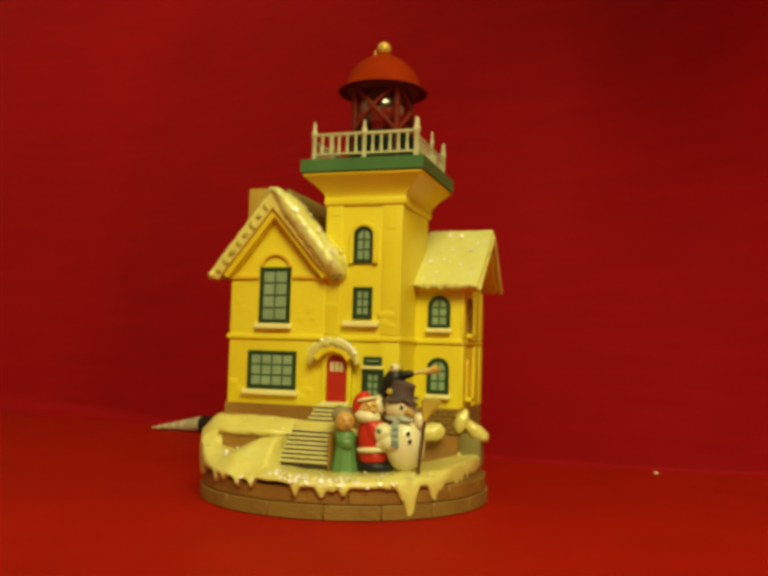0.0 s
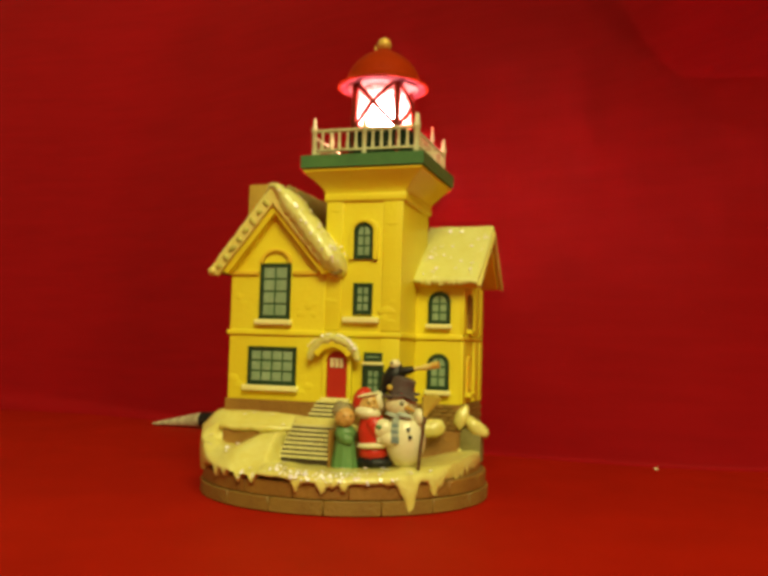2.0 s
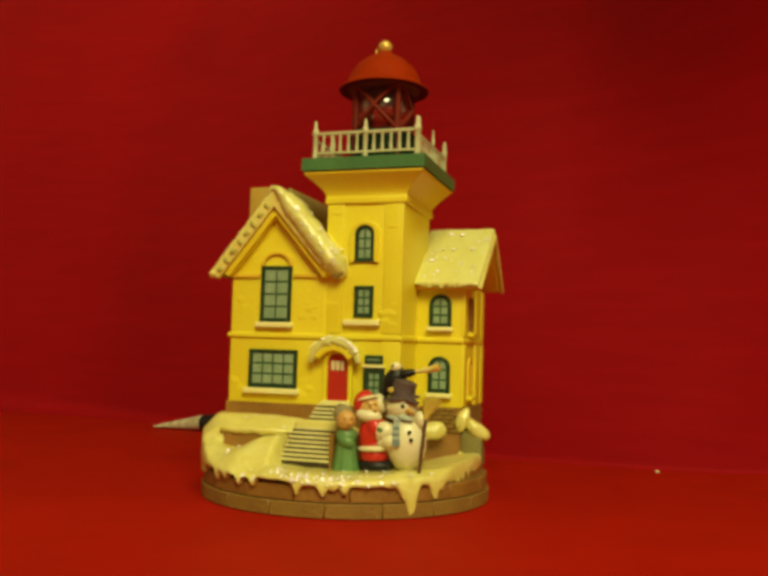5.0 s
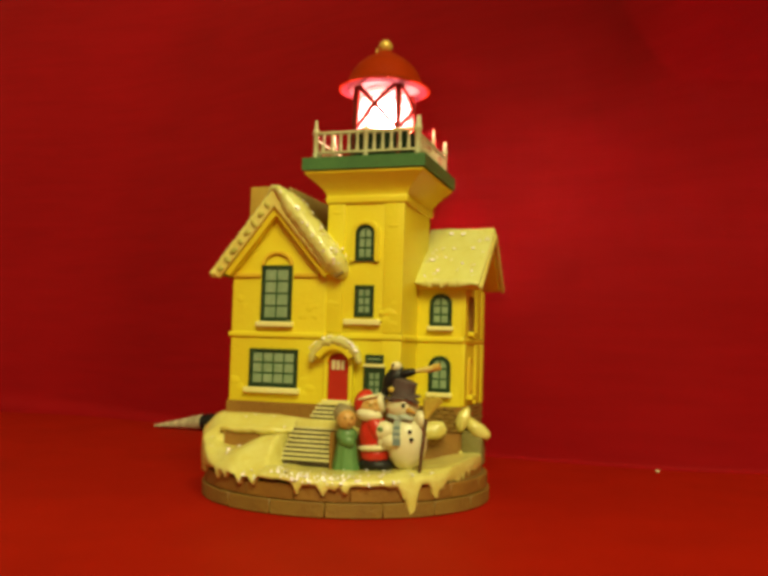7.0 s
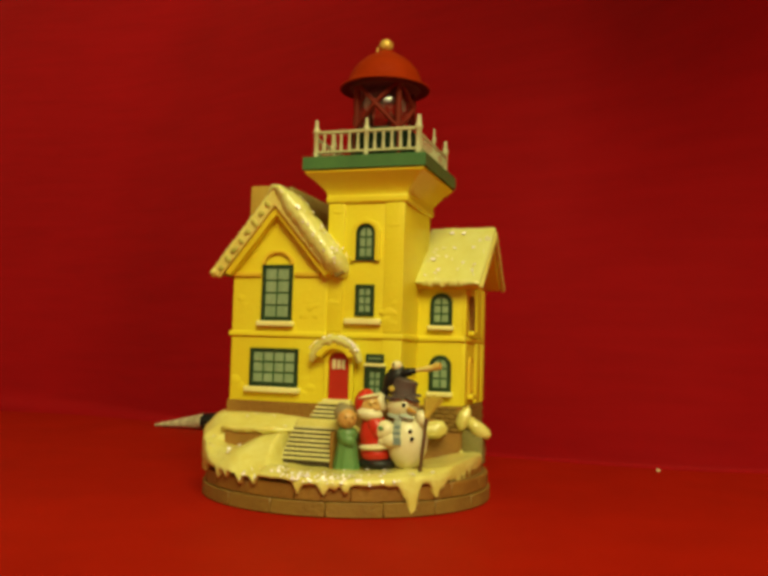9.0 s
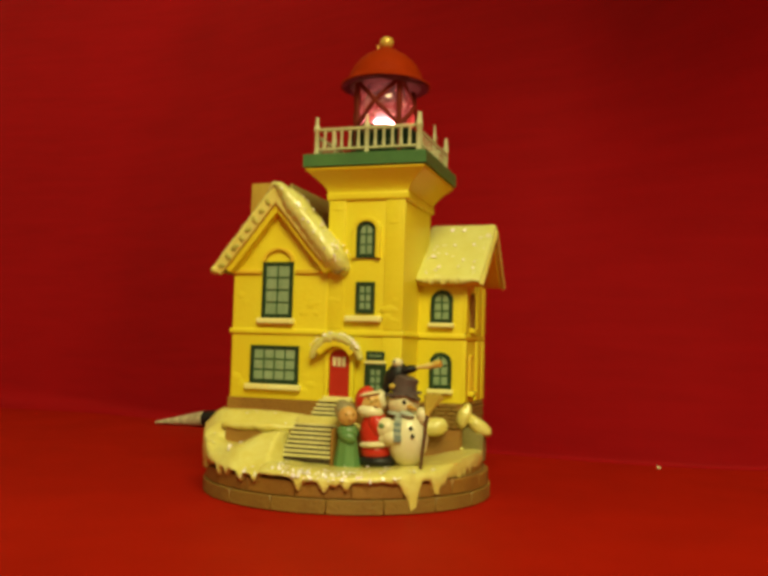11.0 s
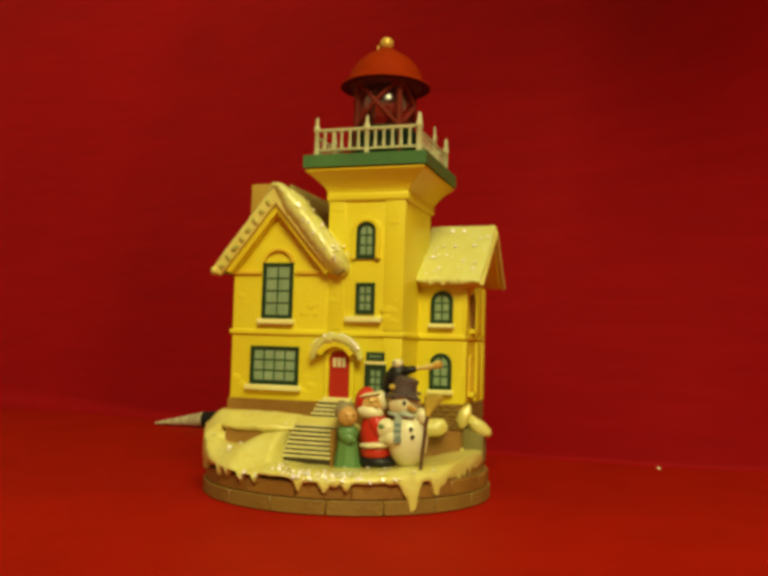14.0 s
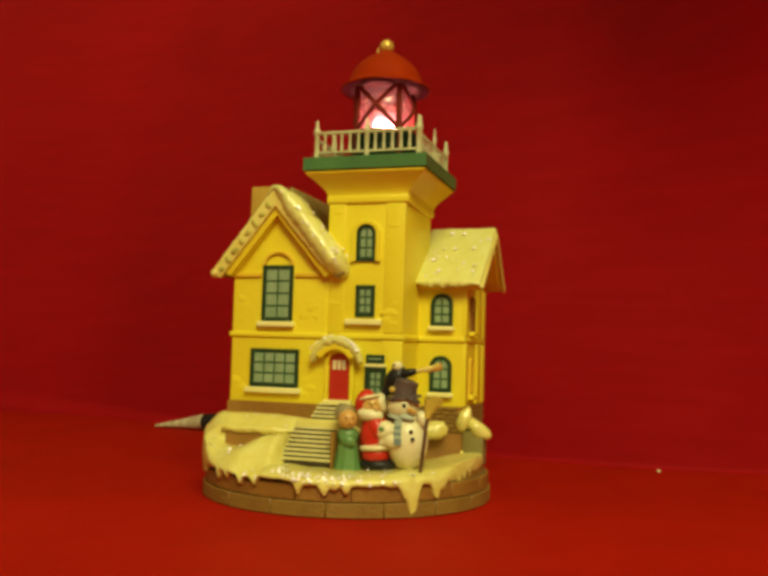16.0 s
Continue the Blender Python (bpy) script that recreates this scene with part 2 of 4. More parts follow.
def sheet():
    """The paper's cross-sections run from the table up the wall, with a softer bend towards one end."""
    xs = np.linspace(-0.90, 0.70, 161)
    fold = np.interp(xs, FOLD_X, FOLD_Y)
    kernel = np.ones(7) / 7
    fold = np.convolve(np.pad(fold, 3, mode="edge"), kernel, mode="valid")
    table, wall = B(), B()
    rows_t, rows_w = [], []
    for x, fy in zip(xs, fold):
        soft = 0.0025 + 0.012 * ease(-0.10, -0.40, x)
        ys = [-0.75 + (fy - soft + 0.75) * k / 14 for k in range(15)]
        rows_t.append([table.verts.new((x, y, 0.0)) for y in ys])
        col = []
        for k in range(1, 7):
            a = math.pi / 2 * k / 6
            col.append((x, fy - soft + soft * math.sin(a), soft - soft * math.cos(a)))
        col = [(x, fy - soft, 0.0)] + col
        for k in range(1, 41):
            z = soft + (0.62 - soft) * k / 40
            ripple = 0.0022 * noise.noise((x * 9, z * 7, 0.3)) * ease(0, 0.08, z)
            # leans back to catch light, forward at the right to darken that corner
            col.append((x, fy + 0.02 * z + (0.9 - 2.5 * ease(0.05, 0.20, x)) * z * z + ripple, z))
        rows_w.append([wall.verts.new(c) for c in col])
    for bm, rows in ((table, rows_t), (wall, rows_w)):
        for a, b in zip(rows, rows[1:]):
            for k in range(len(a) - 1):
                bm.faces.new((a[k], b[k], b[k + 1], a[k + 1]))
    return table, wall


table_bm, wall_bm = sheet()
ground = tagged(part("ground", table_bm, RED_TABLE), "smooth matt red paper covering the table top", "table cover", kind="structure")
backdrop = tagged(part("backdrop", wall_bm, RED_WALL), "matt red paper hung behind the table as a backdrop", "backdrop", kind="structure")
floor = tagged(part("floor", box(B(), -1.7, 1.7, -2.0, 1.2, -0.06, -0.02), WOOD), "plain brown board under the red paper", "floor", kind="structure")
# unseen walls and ceiling, added to send the lamp's light back as fill
for name, b in (("wall_north", (-1.7, 1.7, 1.2, 1.3)), ("wall_south", (-1.7, 1.7, -2.1, -2.0)), ("wall_west", (-1.8, -1.7, -2.1, 1.3)), ("wall_east", (1.7, 1.8, -2.1, 1.3))):
    tagged(part(name, box(B(), *b, -0.06, 1.5), PLASTER), "unseen cream wall added to bounce the lamp's light", "wall", kind="structure")
tagged(part("ceiling", box(B(), -1.8, 1.8, -2.1, 1.3, 1.5, 1.6), PLASTER), "unseen cream ceiling added to bounce the lamp's light", "ceiling", kind="structure")

# ---- the lighthouse ornament ----
house = tagged(new("lighthouse_ornament"), "yellow ceramic lighthouse ornament with snowy roofs, green trim and red lantern", "christmas ornament")
house.empty_display_size = 0.02
CX, CY, RB = -0.0101, -0.0007, 0.0522


# depth of the hollow below the terrace's snowy lip
HOLLOW_X = (-0.0600, -0.0520, -0.0444, -0.0405, -0.0376, -0.0339, -0.0293, -0.0200)
HOLLOW_D = (0.0, 0.0026, 0.0056, 0.0066, 0.0056, 0.0036, 0.0016, 0.0004)


def low_snow(x, y):
    flat = 0.0136 + 0.0006 * math.sin(90 * x + 40 * y) + 0.0034 * ease(0.016, 0.040, x + 0.35 * y)
    foot_z = 0.0238 - float(np.interp(x, HOLLOW_X, HOLLOW_D))
    rim_z = 0.0120 + 0.0034 * ease(-0.026, -0.036, x)
    ramp = rim_z + (foot_z - rim_z) * ease(-0.0500, -0.0335, y)
    ramp += (0.0250 - ramp) * ease(-0.0450, -0.0600, x) * ease(-0.048, -0.024, y)
    w = ease(-0.0205, -0.0228, x)
    return flat + (ramp - flat) * w


EDGE_X = (-0.065, -0.045, -0.030, -0.020, -0.004, 0.008, 0.020, 0.032, 0.0335, 0.045)
EDGE_Y = (-0.0320, -0.0300, -0.0290, -0.0262, -0.0240, -0.0110, -0.0040, 0.0040, 0.0800, 0.0800)


def edge_y(x):
    return float(np.interp(x, EDGE_X, EDGE_Y))


def snow_height(x, y):
    e = edge_y(x)
    up = 0.0245 + 0.0040 * ease(e, e + 0.012, y)
    right = ease(0.006, 0.02, x)
    up -= 0.002 * right
    z = low_snow(x, y) + (up - low_snow(x, y)) * ease(e - 0.0004, e + 0.0018, y)
    r = math.hypot(x - CX, y - CY) / RB
    z -= (0.0014 + 0.0018 * ease(-0.024, -0.036, x) + 0.0050 * ease(-0.035, -0.005, y) * ease(0.0, -0.03, x)) * ease(0.86, 1.03, r) ** 2
    return z + 0.0004 * noise.noise((x * 160, y * 160, 1.0))


# angle, half width, length of the snow's drips round the rim
DRIPS = ((-2.18, 0.020, 0.0034), (-2.08, 0.016, 0.0020), (-1.94, 0.022, 0.0034), (-1.82, 0.020, 0.0034), (-1.52, 0.020, 0.0030), (-1.36, 0.030, 0.0032), (-1.30, 0.02, 0.0016),
         (-1.23, 0.022, 0.0026), (-0.81, 0.036, 0.0080), (-0.86, 0.035, 0.0034), (-0.64, 0.036, 0.0044), (-0.57, 0.03, 0.0020), (-0.38, 0.026, 0.0040), (-0.30, 0.020, 0.003), (-0.22, 0.02, 0.0025), (-2.45, 0.03, 0.003), (-2.70, 0.04, 0.004))


def snow_cover():
    bm, nt, nr = B(), 440, 44
    rings = []
    for k in range(1, nr + 1):
        ring = []
        for i in range(nt):
            a = 2 * math.pi * i / nt
            a = a - 2 * math.pi if a > math.pi else a
            r = RB * (1.012 - 0.062 * ease(-0.75, -0.25, a) * ease(2.4, 1.6, a)) * (k / nr) ** 0.8
            x, y = CX + r * math.cos(a), CY + r * math.sin(a)
            ring.append(bm.verts.new((x, y, snow_height(x, y))))
        rings.append(ring)
    mid = bm.verts.new((CX, CY, snow_height(CX, CY)))
    for i in range(nt):
        bm.faces.new((mid, rings[0][i], rings[0][(i + 1) % nt]))
    lips = [[], [], [], []]
    for i in range(nt):
        a = 2 * math.pi * i / nt
        a = a - 2 * math.pi if a > math.pi else a
        drop = 0.0012 * noise.noise((math.cos(a) * 6, math.sin(a) * 6, 3.0)) + 0.0005 * noise.noise((math.cos(a) * 22, math.sin(a) * 22, 1.0))
        for at, w, length in DRIPS:
            drop += length * math.exp(-abs((a - at) / w) ** 3.2)
        top = rings[-1][i].co.z
        low = 0.0110 - 0.0012 * ease(-1.75, -1.2, a) - drop
        back = ease(-0.75, -0.25, a) * ease(2.4, 1.6, a)
        low += 0.0022 * back
        for k, (rr, f) in enumerate(((1.020, 0.30), (1.023, 0.65), (1.014, 1.0), (0.975, 1.0))):
            r = RB * (rr - 0.066 * back)
            lips[k].append(bm.verts.new((CX + r * math.cos(a), CY + r * math.sin(a), top + (low - top) * f)))
    allr = rings + lips
    for p, q in zip(allr, allr[1:]):
        for i in range(nt):
            bm.faces.new((p[i], q[i], q[(i + 1) % nt], p[(i + 1) % nt]))
    return bm


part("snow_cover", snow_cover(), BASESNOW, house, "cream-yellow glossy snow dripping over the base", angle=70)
base = part("base", lathe(B(), [(RB - 0.0012, 0.0), (RB - 0.0012, 0.0100), (RB - 0.004, 0.0102)], 96, (CX, CY, 0)), MORTAR, house, "round brown stone base")


def arc_block(a0, a1, r0, r1, z0, z1, steps=5):
    bm = B()
    pts = [(r, z) for r, z in ((r0, z0), (r1, z0), (r1, z1), (r0, z1))]
    sets = [[bm.verts.new((r * math.cos(a), r * math.sin(a), z)) for r, z in pts] for a in (a0 + (a1 - a0) * k / steps for k in range(steps + 1))]
    bm.faces.new(sets[0])
    bm.faces.new(sets[-1][::-1])
    for p, q in zip(sets, sets[1:]):
        for i in range(4):
            bm.faces.new((p[i], q[i], q[(i + 1) % 4], p[(i + 1) % 4]))
    return bm


def ring_of_stones(n, r1, z0, z1, gap, material, shift):
    first = None
    for i in range(n):
        if first is None:
            first = part("stone", arc_block(0, 2 * math.pi / n - gap, RB - 0.006, r1, z0, z1), material, base, bevel=0.00028, segs=1)
            ob = first
        else:
            ob = new("stone", first.data)
            ob.parent = base
        ob.location = (CX, CY, 0)
        ob.rotation_euler = (0, 0, shift + 2 * math.pi * i / n)


part("upper_wall", arc_block(-0.62, 1.9, RB * 0.86, RB * 0.950, 0.0096, 0.0142, 48), BROWN, base)
base.children[0].location = (CX, CY, 0)
ring_of_stones(18, RB + 0.0004, 0.0002, 0.0048, 0.0028, TAN, 0.05)
ring_of_stones(18, RB - 0.0004, 0.0050, 0.0098, 0.0016, BROWN, 0.2)


def edge_wall(x0, x1, z0, z1, out, thick):
    """A low retaining wall that follows the terrace's edge."""
    bm, n = B(), 12
    rows = []
    for k in range(n + 1):
        x = x0 + (x1 - x0) * k / n
        y = edge_y(x) - out + 0.0004 * noise.noise((x * 400, 0, 5))
        rows.append([bm.verts.new(c) for c in ((x, y, z0), (x, y + 0.0002, z1), (x, y + thick, z1), (x, y + thick, z0))])
    bm.faces.new(rows[0])
    bm.faces.new(rows[-1][::-1])
    for p, q in zip(rows, rows[1:]):
        for i in range(4):
            bm.faces.new((p[i], p[(i + 1) % 4], q[(i + 1) % 4], q[i]))
    return bm


part("retaining_wall", edge_wall(-0.0455, -0.0200, 0.012, 0.0236, 0.0008, 0.003), BROWN, house, "low brown wall of the snowy terrace")
part("retaining_wall", edge_wall(-0.0035, 0.0315, 0.011, 0.0232, 0.0012, 0.004), BROWN, house, "low brown wall of the snowy terrace")


def snow_ledge(x0, x1, z, r, n):
    xs = [x0 + (x1 - x0) * k / (n - 1) for k in range(n)]
    taper = [math.sin(math.pi * (k + 0.4) / n) ** 0.35 for k in range(n)]
    return sweep(B(), [(x, edge_y(x) - 0.0003, z + 0.0005 * noise.noise((x * 300, 1, 1))) for x in xs],
                 [(r * 1.2 * t, r * t * (0.9 + 0.45 * noise.noise((x * 250, 2, 0)))) for x, t in zip(xs, taper)])


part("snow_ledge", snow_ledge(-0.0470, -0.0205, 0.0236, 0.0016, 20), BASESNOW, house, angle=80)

# steps up to the door
stairs = part("stairs", box(B(), -0.0037, -0.0028, -0.0362, -0.0255, 0.0115, 0.0250), BROWN, house, "flights of cream steps with risers coloured as shadow lines", bevel=0.0004)


def step(x0, x1, y, z, rise, deep):
    bm = B()
    box(bm, x0, x1, y + 0.0004, y + deep, z - rise - 0.001, z - 0.00078, 1)
    box(bm, x0 - 0.0001, x1 + 0.0001, y, y + deep, z - 0.00074, z, 0)
    return bm


for i in range(9):
    part("step", step(-0.0203 - 0.00020 * i, -0.0038, -0.0268 - 0.00112 * i, 0.0270 - 0.00140 * i, 0.0014, 0.0035), [TREAD, SHADOWLINE], stairs)
for i in range(4):
    part("step", step(-0.0150 - 0.0004 * i, -0.0066, -0.0197 - 0.0012 * i, 0.0334 - 0.00135 * i, 0.00135, 0.0035), [TREAD, SHADOWLINE], stairs)
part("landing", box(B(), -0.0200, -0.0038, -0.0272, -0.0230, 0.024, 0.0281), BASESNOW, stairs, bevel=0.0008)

# walls
XL, XR, YL, YT, YW, YB = -0.0517, 0.0317, -0.0176, -0.0166, 0.0042, 0.0400
wing = part("left_wing", prism(B(), [(XL + 0.0003, 0.026), (-0.0140, 0.026), (-0.0140, 0.0800), (-0.0334, 0.1050), (XL, 0.0800)], YL, 0.036), YELLOW, house, "yellow wing with a front gable", bevel=0.0006)
tower = part("tower", prism(B(), [(-0.0147, 0.026), (0.0140, 0.026), (0.0144, 0.108), (-0.0147, 0.108)], YT, 0.0185), YELLOW, house, "square yellow tower", bevel=0.0006)
side = part("right_wing", prism(B(), [(YW, 0.026), (YB, 0.026), (YB, 0.0785), (0.0285, 0.0985), (YW, 0.0775)], 0.0120, XR, "x"), YELLOW, house, "yellow side wing with an end gable", bevel=0.0006)

# brown brick footings
for x0, x1, y0, y1 in ((XL - 0.0003, -0.0140, YL - 0.0004, 0.0362), (-0.0142, 0.0142, YT - 0.0004, 0.018), (0.0120, XR + 0.0003, YW - 0.0004, YB + 0.0003)):
    foot = part("footing", box(B(), x0, x1, y0, y1, 0.0120 if x1 > 0.02 else 0.0240, 0.0328), BROWN, house, "brown brick footing")
brick_bm = box(B(), -0.0019, 0.0019, -0.0005, 0.0008, -0.00062, 0.00062)
brick = part("brick", brick_bm, TAN, foot, bevel=0.0002, segs=1)
brick.location = (0.0150, YW - 0.0006, 0.0320)
for r in range(6):
    for k in range(5):
        x = 0.0150 + 0.0042 * k + (0.0021 if r % 2 else 0)
        if x > XR - 0.001 or (r == 0 and k == 0):
            continue
        ob = new("brick", brick.data)
        ob.parent, ob.location = foot, (x, YW - 0.0006, 0.0320 - 0.00155 * r)
for r in range(6):
    for k in range(8):
        y = YW + 0.002 + 0.0042 * k + (0.0021 if r % 2 else 0)
        ob = new("brick", brick.data)
        ob.parent, ob.location, ob.rotation_euler = foot, (XR + 0.0006, y, 0.0320 - 0.00155 * r), (0, 0, radians(90))

# string course round the house, with a rounded nose
for x0, x1, y0, y1 in ((XL - 0.0007, -0.0140, YL - 0.0008, 0.0364), (-0.0150, 0.0149, YT - 0.0008, 0.0188), (0.0130, XR + 0.0008, YW - 0.0008, YB + 0.0006)):
    part("string_course", box(B(), x0, x1, y0, y1, 0.0562, 0.0582), YELLOW, house, bevel=0.0006, segs=3)
for x0, x1 in ((XL - 0.0006, -0.0402), (-0.0266, -0.0165)):
    part("gable_string", box(B(), x0, x1, YL - 0.0010, YL + 0.001, 0.0783, 0.0799), ORANGE, house, bevel=0.0005)
# upright strips on the tower and the side wing's corners
for x0, x1 in ((-0.0146, -0.0080), (0.0072, 0.0144)):
    part("corner_strip", box(B(), x0, x1, YT - 0.0005, YT + 0.001, 0.0585, 0.1050), YELLOW, house, bevel=0.0004)
    part("corner_strip", box(B(), x0, x1, YT - 0.0005, YT + 0.001, 0.0330, 0.0560), YELLOW, house, bevel=0.0004)
for y0, y1 in ((0.0042, 0.0086), (0.0250, 0.0330), (0.0355, 0.0402)):
    for z0, z1 in ((0.0330, 0.0560), (0.0584, 0.0775)):
        part("corner_strip", box(B(), XR - 0.001, XR + 0.0009, y0, y1, z0, z1), YELLOW, house, bevel=0.0004)


def wall_stone(x, z, w, h, y):
    bm = ball(B(), (0, 0, 0), (w * 1.3, 0.00032, h * 1.35), seg=14)
    for v in bm.verts:
        v.co *= 1 + 0.45 * noise.noise(v.co * 520 + Vector((x, z, 0)) * 300)
        v.co += Vector((x, y + 0.0002, z))
    return part("wall_stone", bm, YELLOW, house, angle=80)


for x, z, w, h in ((-0.0480, 0.0710, 0.0022, 0.0013), (-0.0465, 0.0680, 0.0016, 0.0011), (-0.0200, 0.0672, 0.0026, 0.0013), (-0.0225, 0.0640, 0.0017, 0.0012), (-0.0180, 0.0640, 0.0017, 0.0010),
                   (-0.0490, 0.0405, 0.0019, 0.0013), (-0.0470, 0.0380, 0.0015, 0.0011), (-0.0215, 0.0415, 0.0016, 0.0012), (-0.0190, 0.0385, 0.0019, 0.0011), (-0.0220, 0.0360, 0.0018, 0.0010),
                   (-0.0195, 0.0500, 0.0017, 0.0011)):
    wall_stone(x, z, w, h, YL)
for x, z, w, h in ((0.0105, 0.0968, 0.0026, 0.0005), (0.0100, 0.0660, 0.0026, 0.0012), (0.0088, 0.0632, 0.0018, 0.0011), (0.0118, 0.0690, 0.0014, 0.0010), (-0.0108, 0.1018, 0.0024, 0.0008),
                   (0.0110, 0.0620, 0.0020, 0.0010), (-0.0115, 0.0690, 0.0018, 0.0011)):
    wall_stone(x, z, w, h, YT - 0.0005)


# ---- windows: dark green frame, green lattice, grey-green panes, cream sill ----
def outline(x0, x1, z0, z1, arched, n=12):
    """The opening's outline, from the lower left round to the lower right."""
    if not arched:
        return [(x0, z0), (x1, z0), (x1, z1), (x0, z1)]
    c, r = (x0 + x1) / 2, (x1 - x0) / 2
    rise = r * arched
    return [(x0, z0), (x1, z0)] + [(c + r * math.cos(a), z1 - rise + rise * math.sin(a)) for a in (math.pi * k / n for k in range(n + 1))]


def window(x0, x1, z0, z1, y, cols, rows, arched=0.0, m=None, sill=None, rim=0.0010, surround=None, plain=None):
    m = m or Matrix()

    def shaped(bm):
        bmesh.ops.transform(bm, matrix=m, verts=bm.verts)
        return bm
    back = prism(B(), outline(x0, x1, z0, z1, arched), y - 0.0003, y + 0.001)
    win = part("window", shaped(back), ORANGE if plain else MIDGREEN, house, "plain amber window in the side wall" if plain else "green lattice window with a dark green frame")
    ring = B()
    outer = outline(x0 - rim * 0.25, x1 + rim * 0.25, z0 - rim * 0.25, z1 + rim * 0.25, arched)
    inner = outline(x0 + rim, x1 - rim, z0 + rim, z1 - rim, arched)
    n = len(outer)
    f = [[ring.verts.new((p[0], yy, p[1])) for p in loop] for loop, yy in ((outer, y + 0.001), (outer, y - 0.0008), (inner, y - 0.0008), (inner, y - 0.0002))]
    for a, b in zip(f, f[1:]):
        for i in range(n):
            ring.faces.new((a[i], a[(i + 1) % n], b[(i + 1) % n], b[i]))
    part("frame", shaped(ring), plain or DARKGREEN, win)
    iw, ih = (x1 - x0 - 2 * rim), (z1 - z0 - 2 * rim)
    g = 0.0007
    c, r = (x0 + x1) / 2, (x1 - x0) / 2 - rim - g * 0.5
    rise = r * arched

    def top(x):
        return z1 - rim - g * 0.5 - (rise - rise * math.sqrt(max(0.0, 1 - ((x - c) / r) ** 2)) if arched else 0)
    for i in range(cols):
        for j in range(rows):
            a, b = x0 + rim + iw * i / cols + g / 2, x0 + rim + iw * (i + 1) / cols - g / 2
            lo, hi = z0 + rim + ih * j / rows + g / 2, z0 + rim + ih * (j + 1) / rows - g / 2
            xs = [b + (a - b) * k / 5 for k in range(6)]
            pts = [(a, lo), (b, lo)] + [(x, max(lo + 0.0002, min(hi, top(x)))) for x in xs]
            part("pane", shaped(prism(B(), pts, y - 0.00055, y)), plain or PANE, win)
    if sill:
        part("sill", shaped(box(B(), sill[0], sill[1], y - 0.0022, y + 0.001, sill[2], sill[3])), YELLOW if plain else CREAM, win, "" if plain else "cream sill", bevel=0.0005, segs=3)
    if surround:
        w = surround
        o2, i2 = outline(x0 - w, x1 + w, z0 - 0.0002, z1 + w, max(arched, 0.9)), outline(x0 - 0.0002, x1 + 0.0002, z0 - 0.0002, z1 + 0.0002, max(arched, 0.9))
        bm = B()
        k = len(o2)
        f = [[bm.verts.new((p[0], yy, p[1])) for p in loop] for loop, yy in ((o2, y + 0.001), (o2, y - 0.0015), (i2, y - 0.0015), (i2, y + 0.001))]
        for a, b in zip(f, f[1:] + f[:1]):
            for i in range(1, k):
                bm.faces.new((a[i], a[(i + 1) % k], b[(i + 1) % k], b[i]))
        part("surround", shaped(bm), YELLOW, win, bevel=0.0003, segs=2)
    return win


window(-0.0393, -0.0276, 0.0622, 0.0824, YL, 2, 4, sill=(-0.0408, -0.0264, 0.0600, 0.0620))
window(-0.0430, -0.0243, 0.0384, 0.0518, YL, 4, 3, sill=(-0.0448, -0.0230, 0.0360, 0.0380))
window(-0.0034, 0.0036, 0.0843, 0.0972, YT, 2, 3, arched=0.9, surround=0.0019)
window(-0.0030, 0.0036, 0.0645, 0.0753, YT, 2, 3, sill=(-0.0068, 0.0066, 0.0613, 0.0634))
window(0.0193, 0.0272, 0.0622, 0.0740, YW, 2, 3, arched=0.95, sill=(0.0184, 0.0280, 0.0604, 0.0621))
window(0.0194, 0.0272, 0.0380, 0.0510, YW, 2, 3, arched=0.95, sill=(0.0185, 0.0281, 0.0360, 0.0378))
turned = Matrix.Translation((XR, 0, 0)) @ Matrix.Rotation(radians(90), 4, "Z")
# brown on the upper one puts the recess's shade into frame and panes
for z0, z1, tone in ((0.0610, 0.0738, BROWN), (0.0372, 0.0506, ORANGE)):
    window(0.0140, 0.0200, z0, z1, 0.0, 2, 3, arched=0.9, m=turned, plain=tone, sill=(0.0130, 0.0210, z0 - 0.0022, z0 - 0.0004))

# arched tympanum over the tall window
def arch_band(cx, cz, r0, r1, y0, y1, a0=0.0, a1=180.0, n=18, squash=1.0):
    bm = B()
    sets = []
    for k in range(n + 1):
        a = radians(a0 + (a1 - a0) * k / n)
        sets.append([bm.verts.new((cx + r * math.cos(a), y, cz + squash * r * math.sin(a))) for r, y in ((r0, y0), (r1, y0), (r1, y1), (r0, y1))])
    bm.faces.new(sets[0])
    bm.faces.new(sets[-1][::-1])
    for p, q in zip(sets, sets[1:]):
        for i in range(4):
            bm.faces.new((p[i], q[i], q[(i + 1) % 4], p[(i + 1) % 4]))
    return bm


part("arch", arch_band(-0.0334, 0.0826, 0.0050, 0.0064, YL - 0.0012, YL + 0.001, squash=0.86), ORANGE, house, "moulded arch above the tall window", bevel=0.0004)

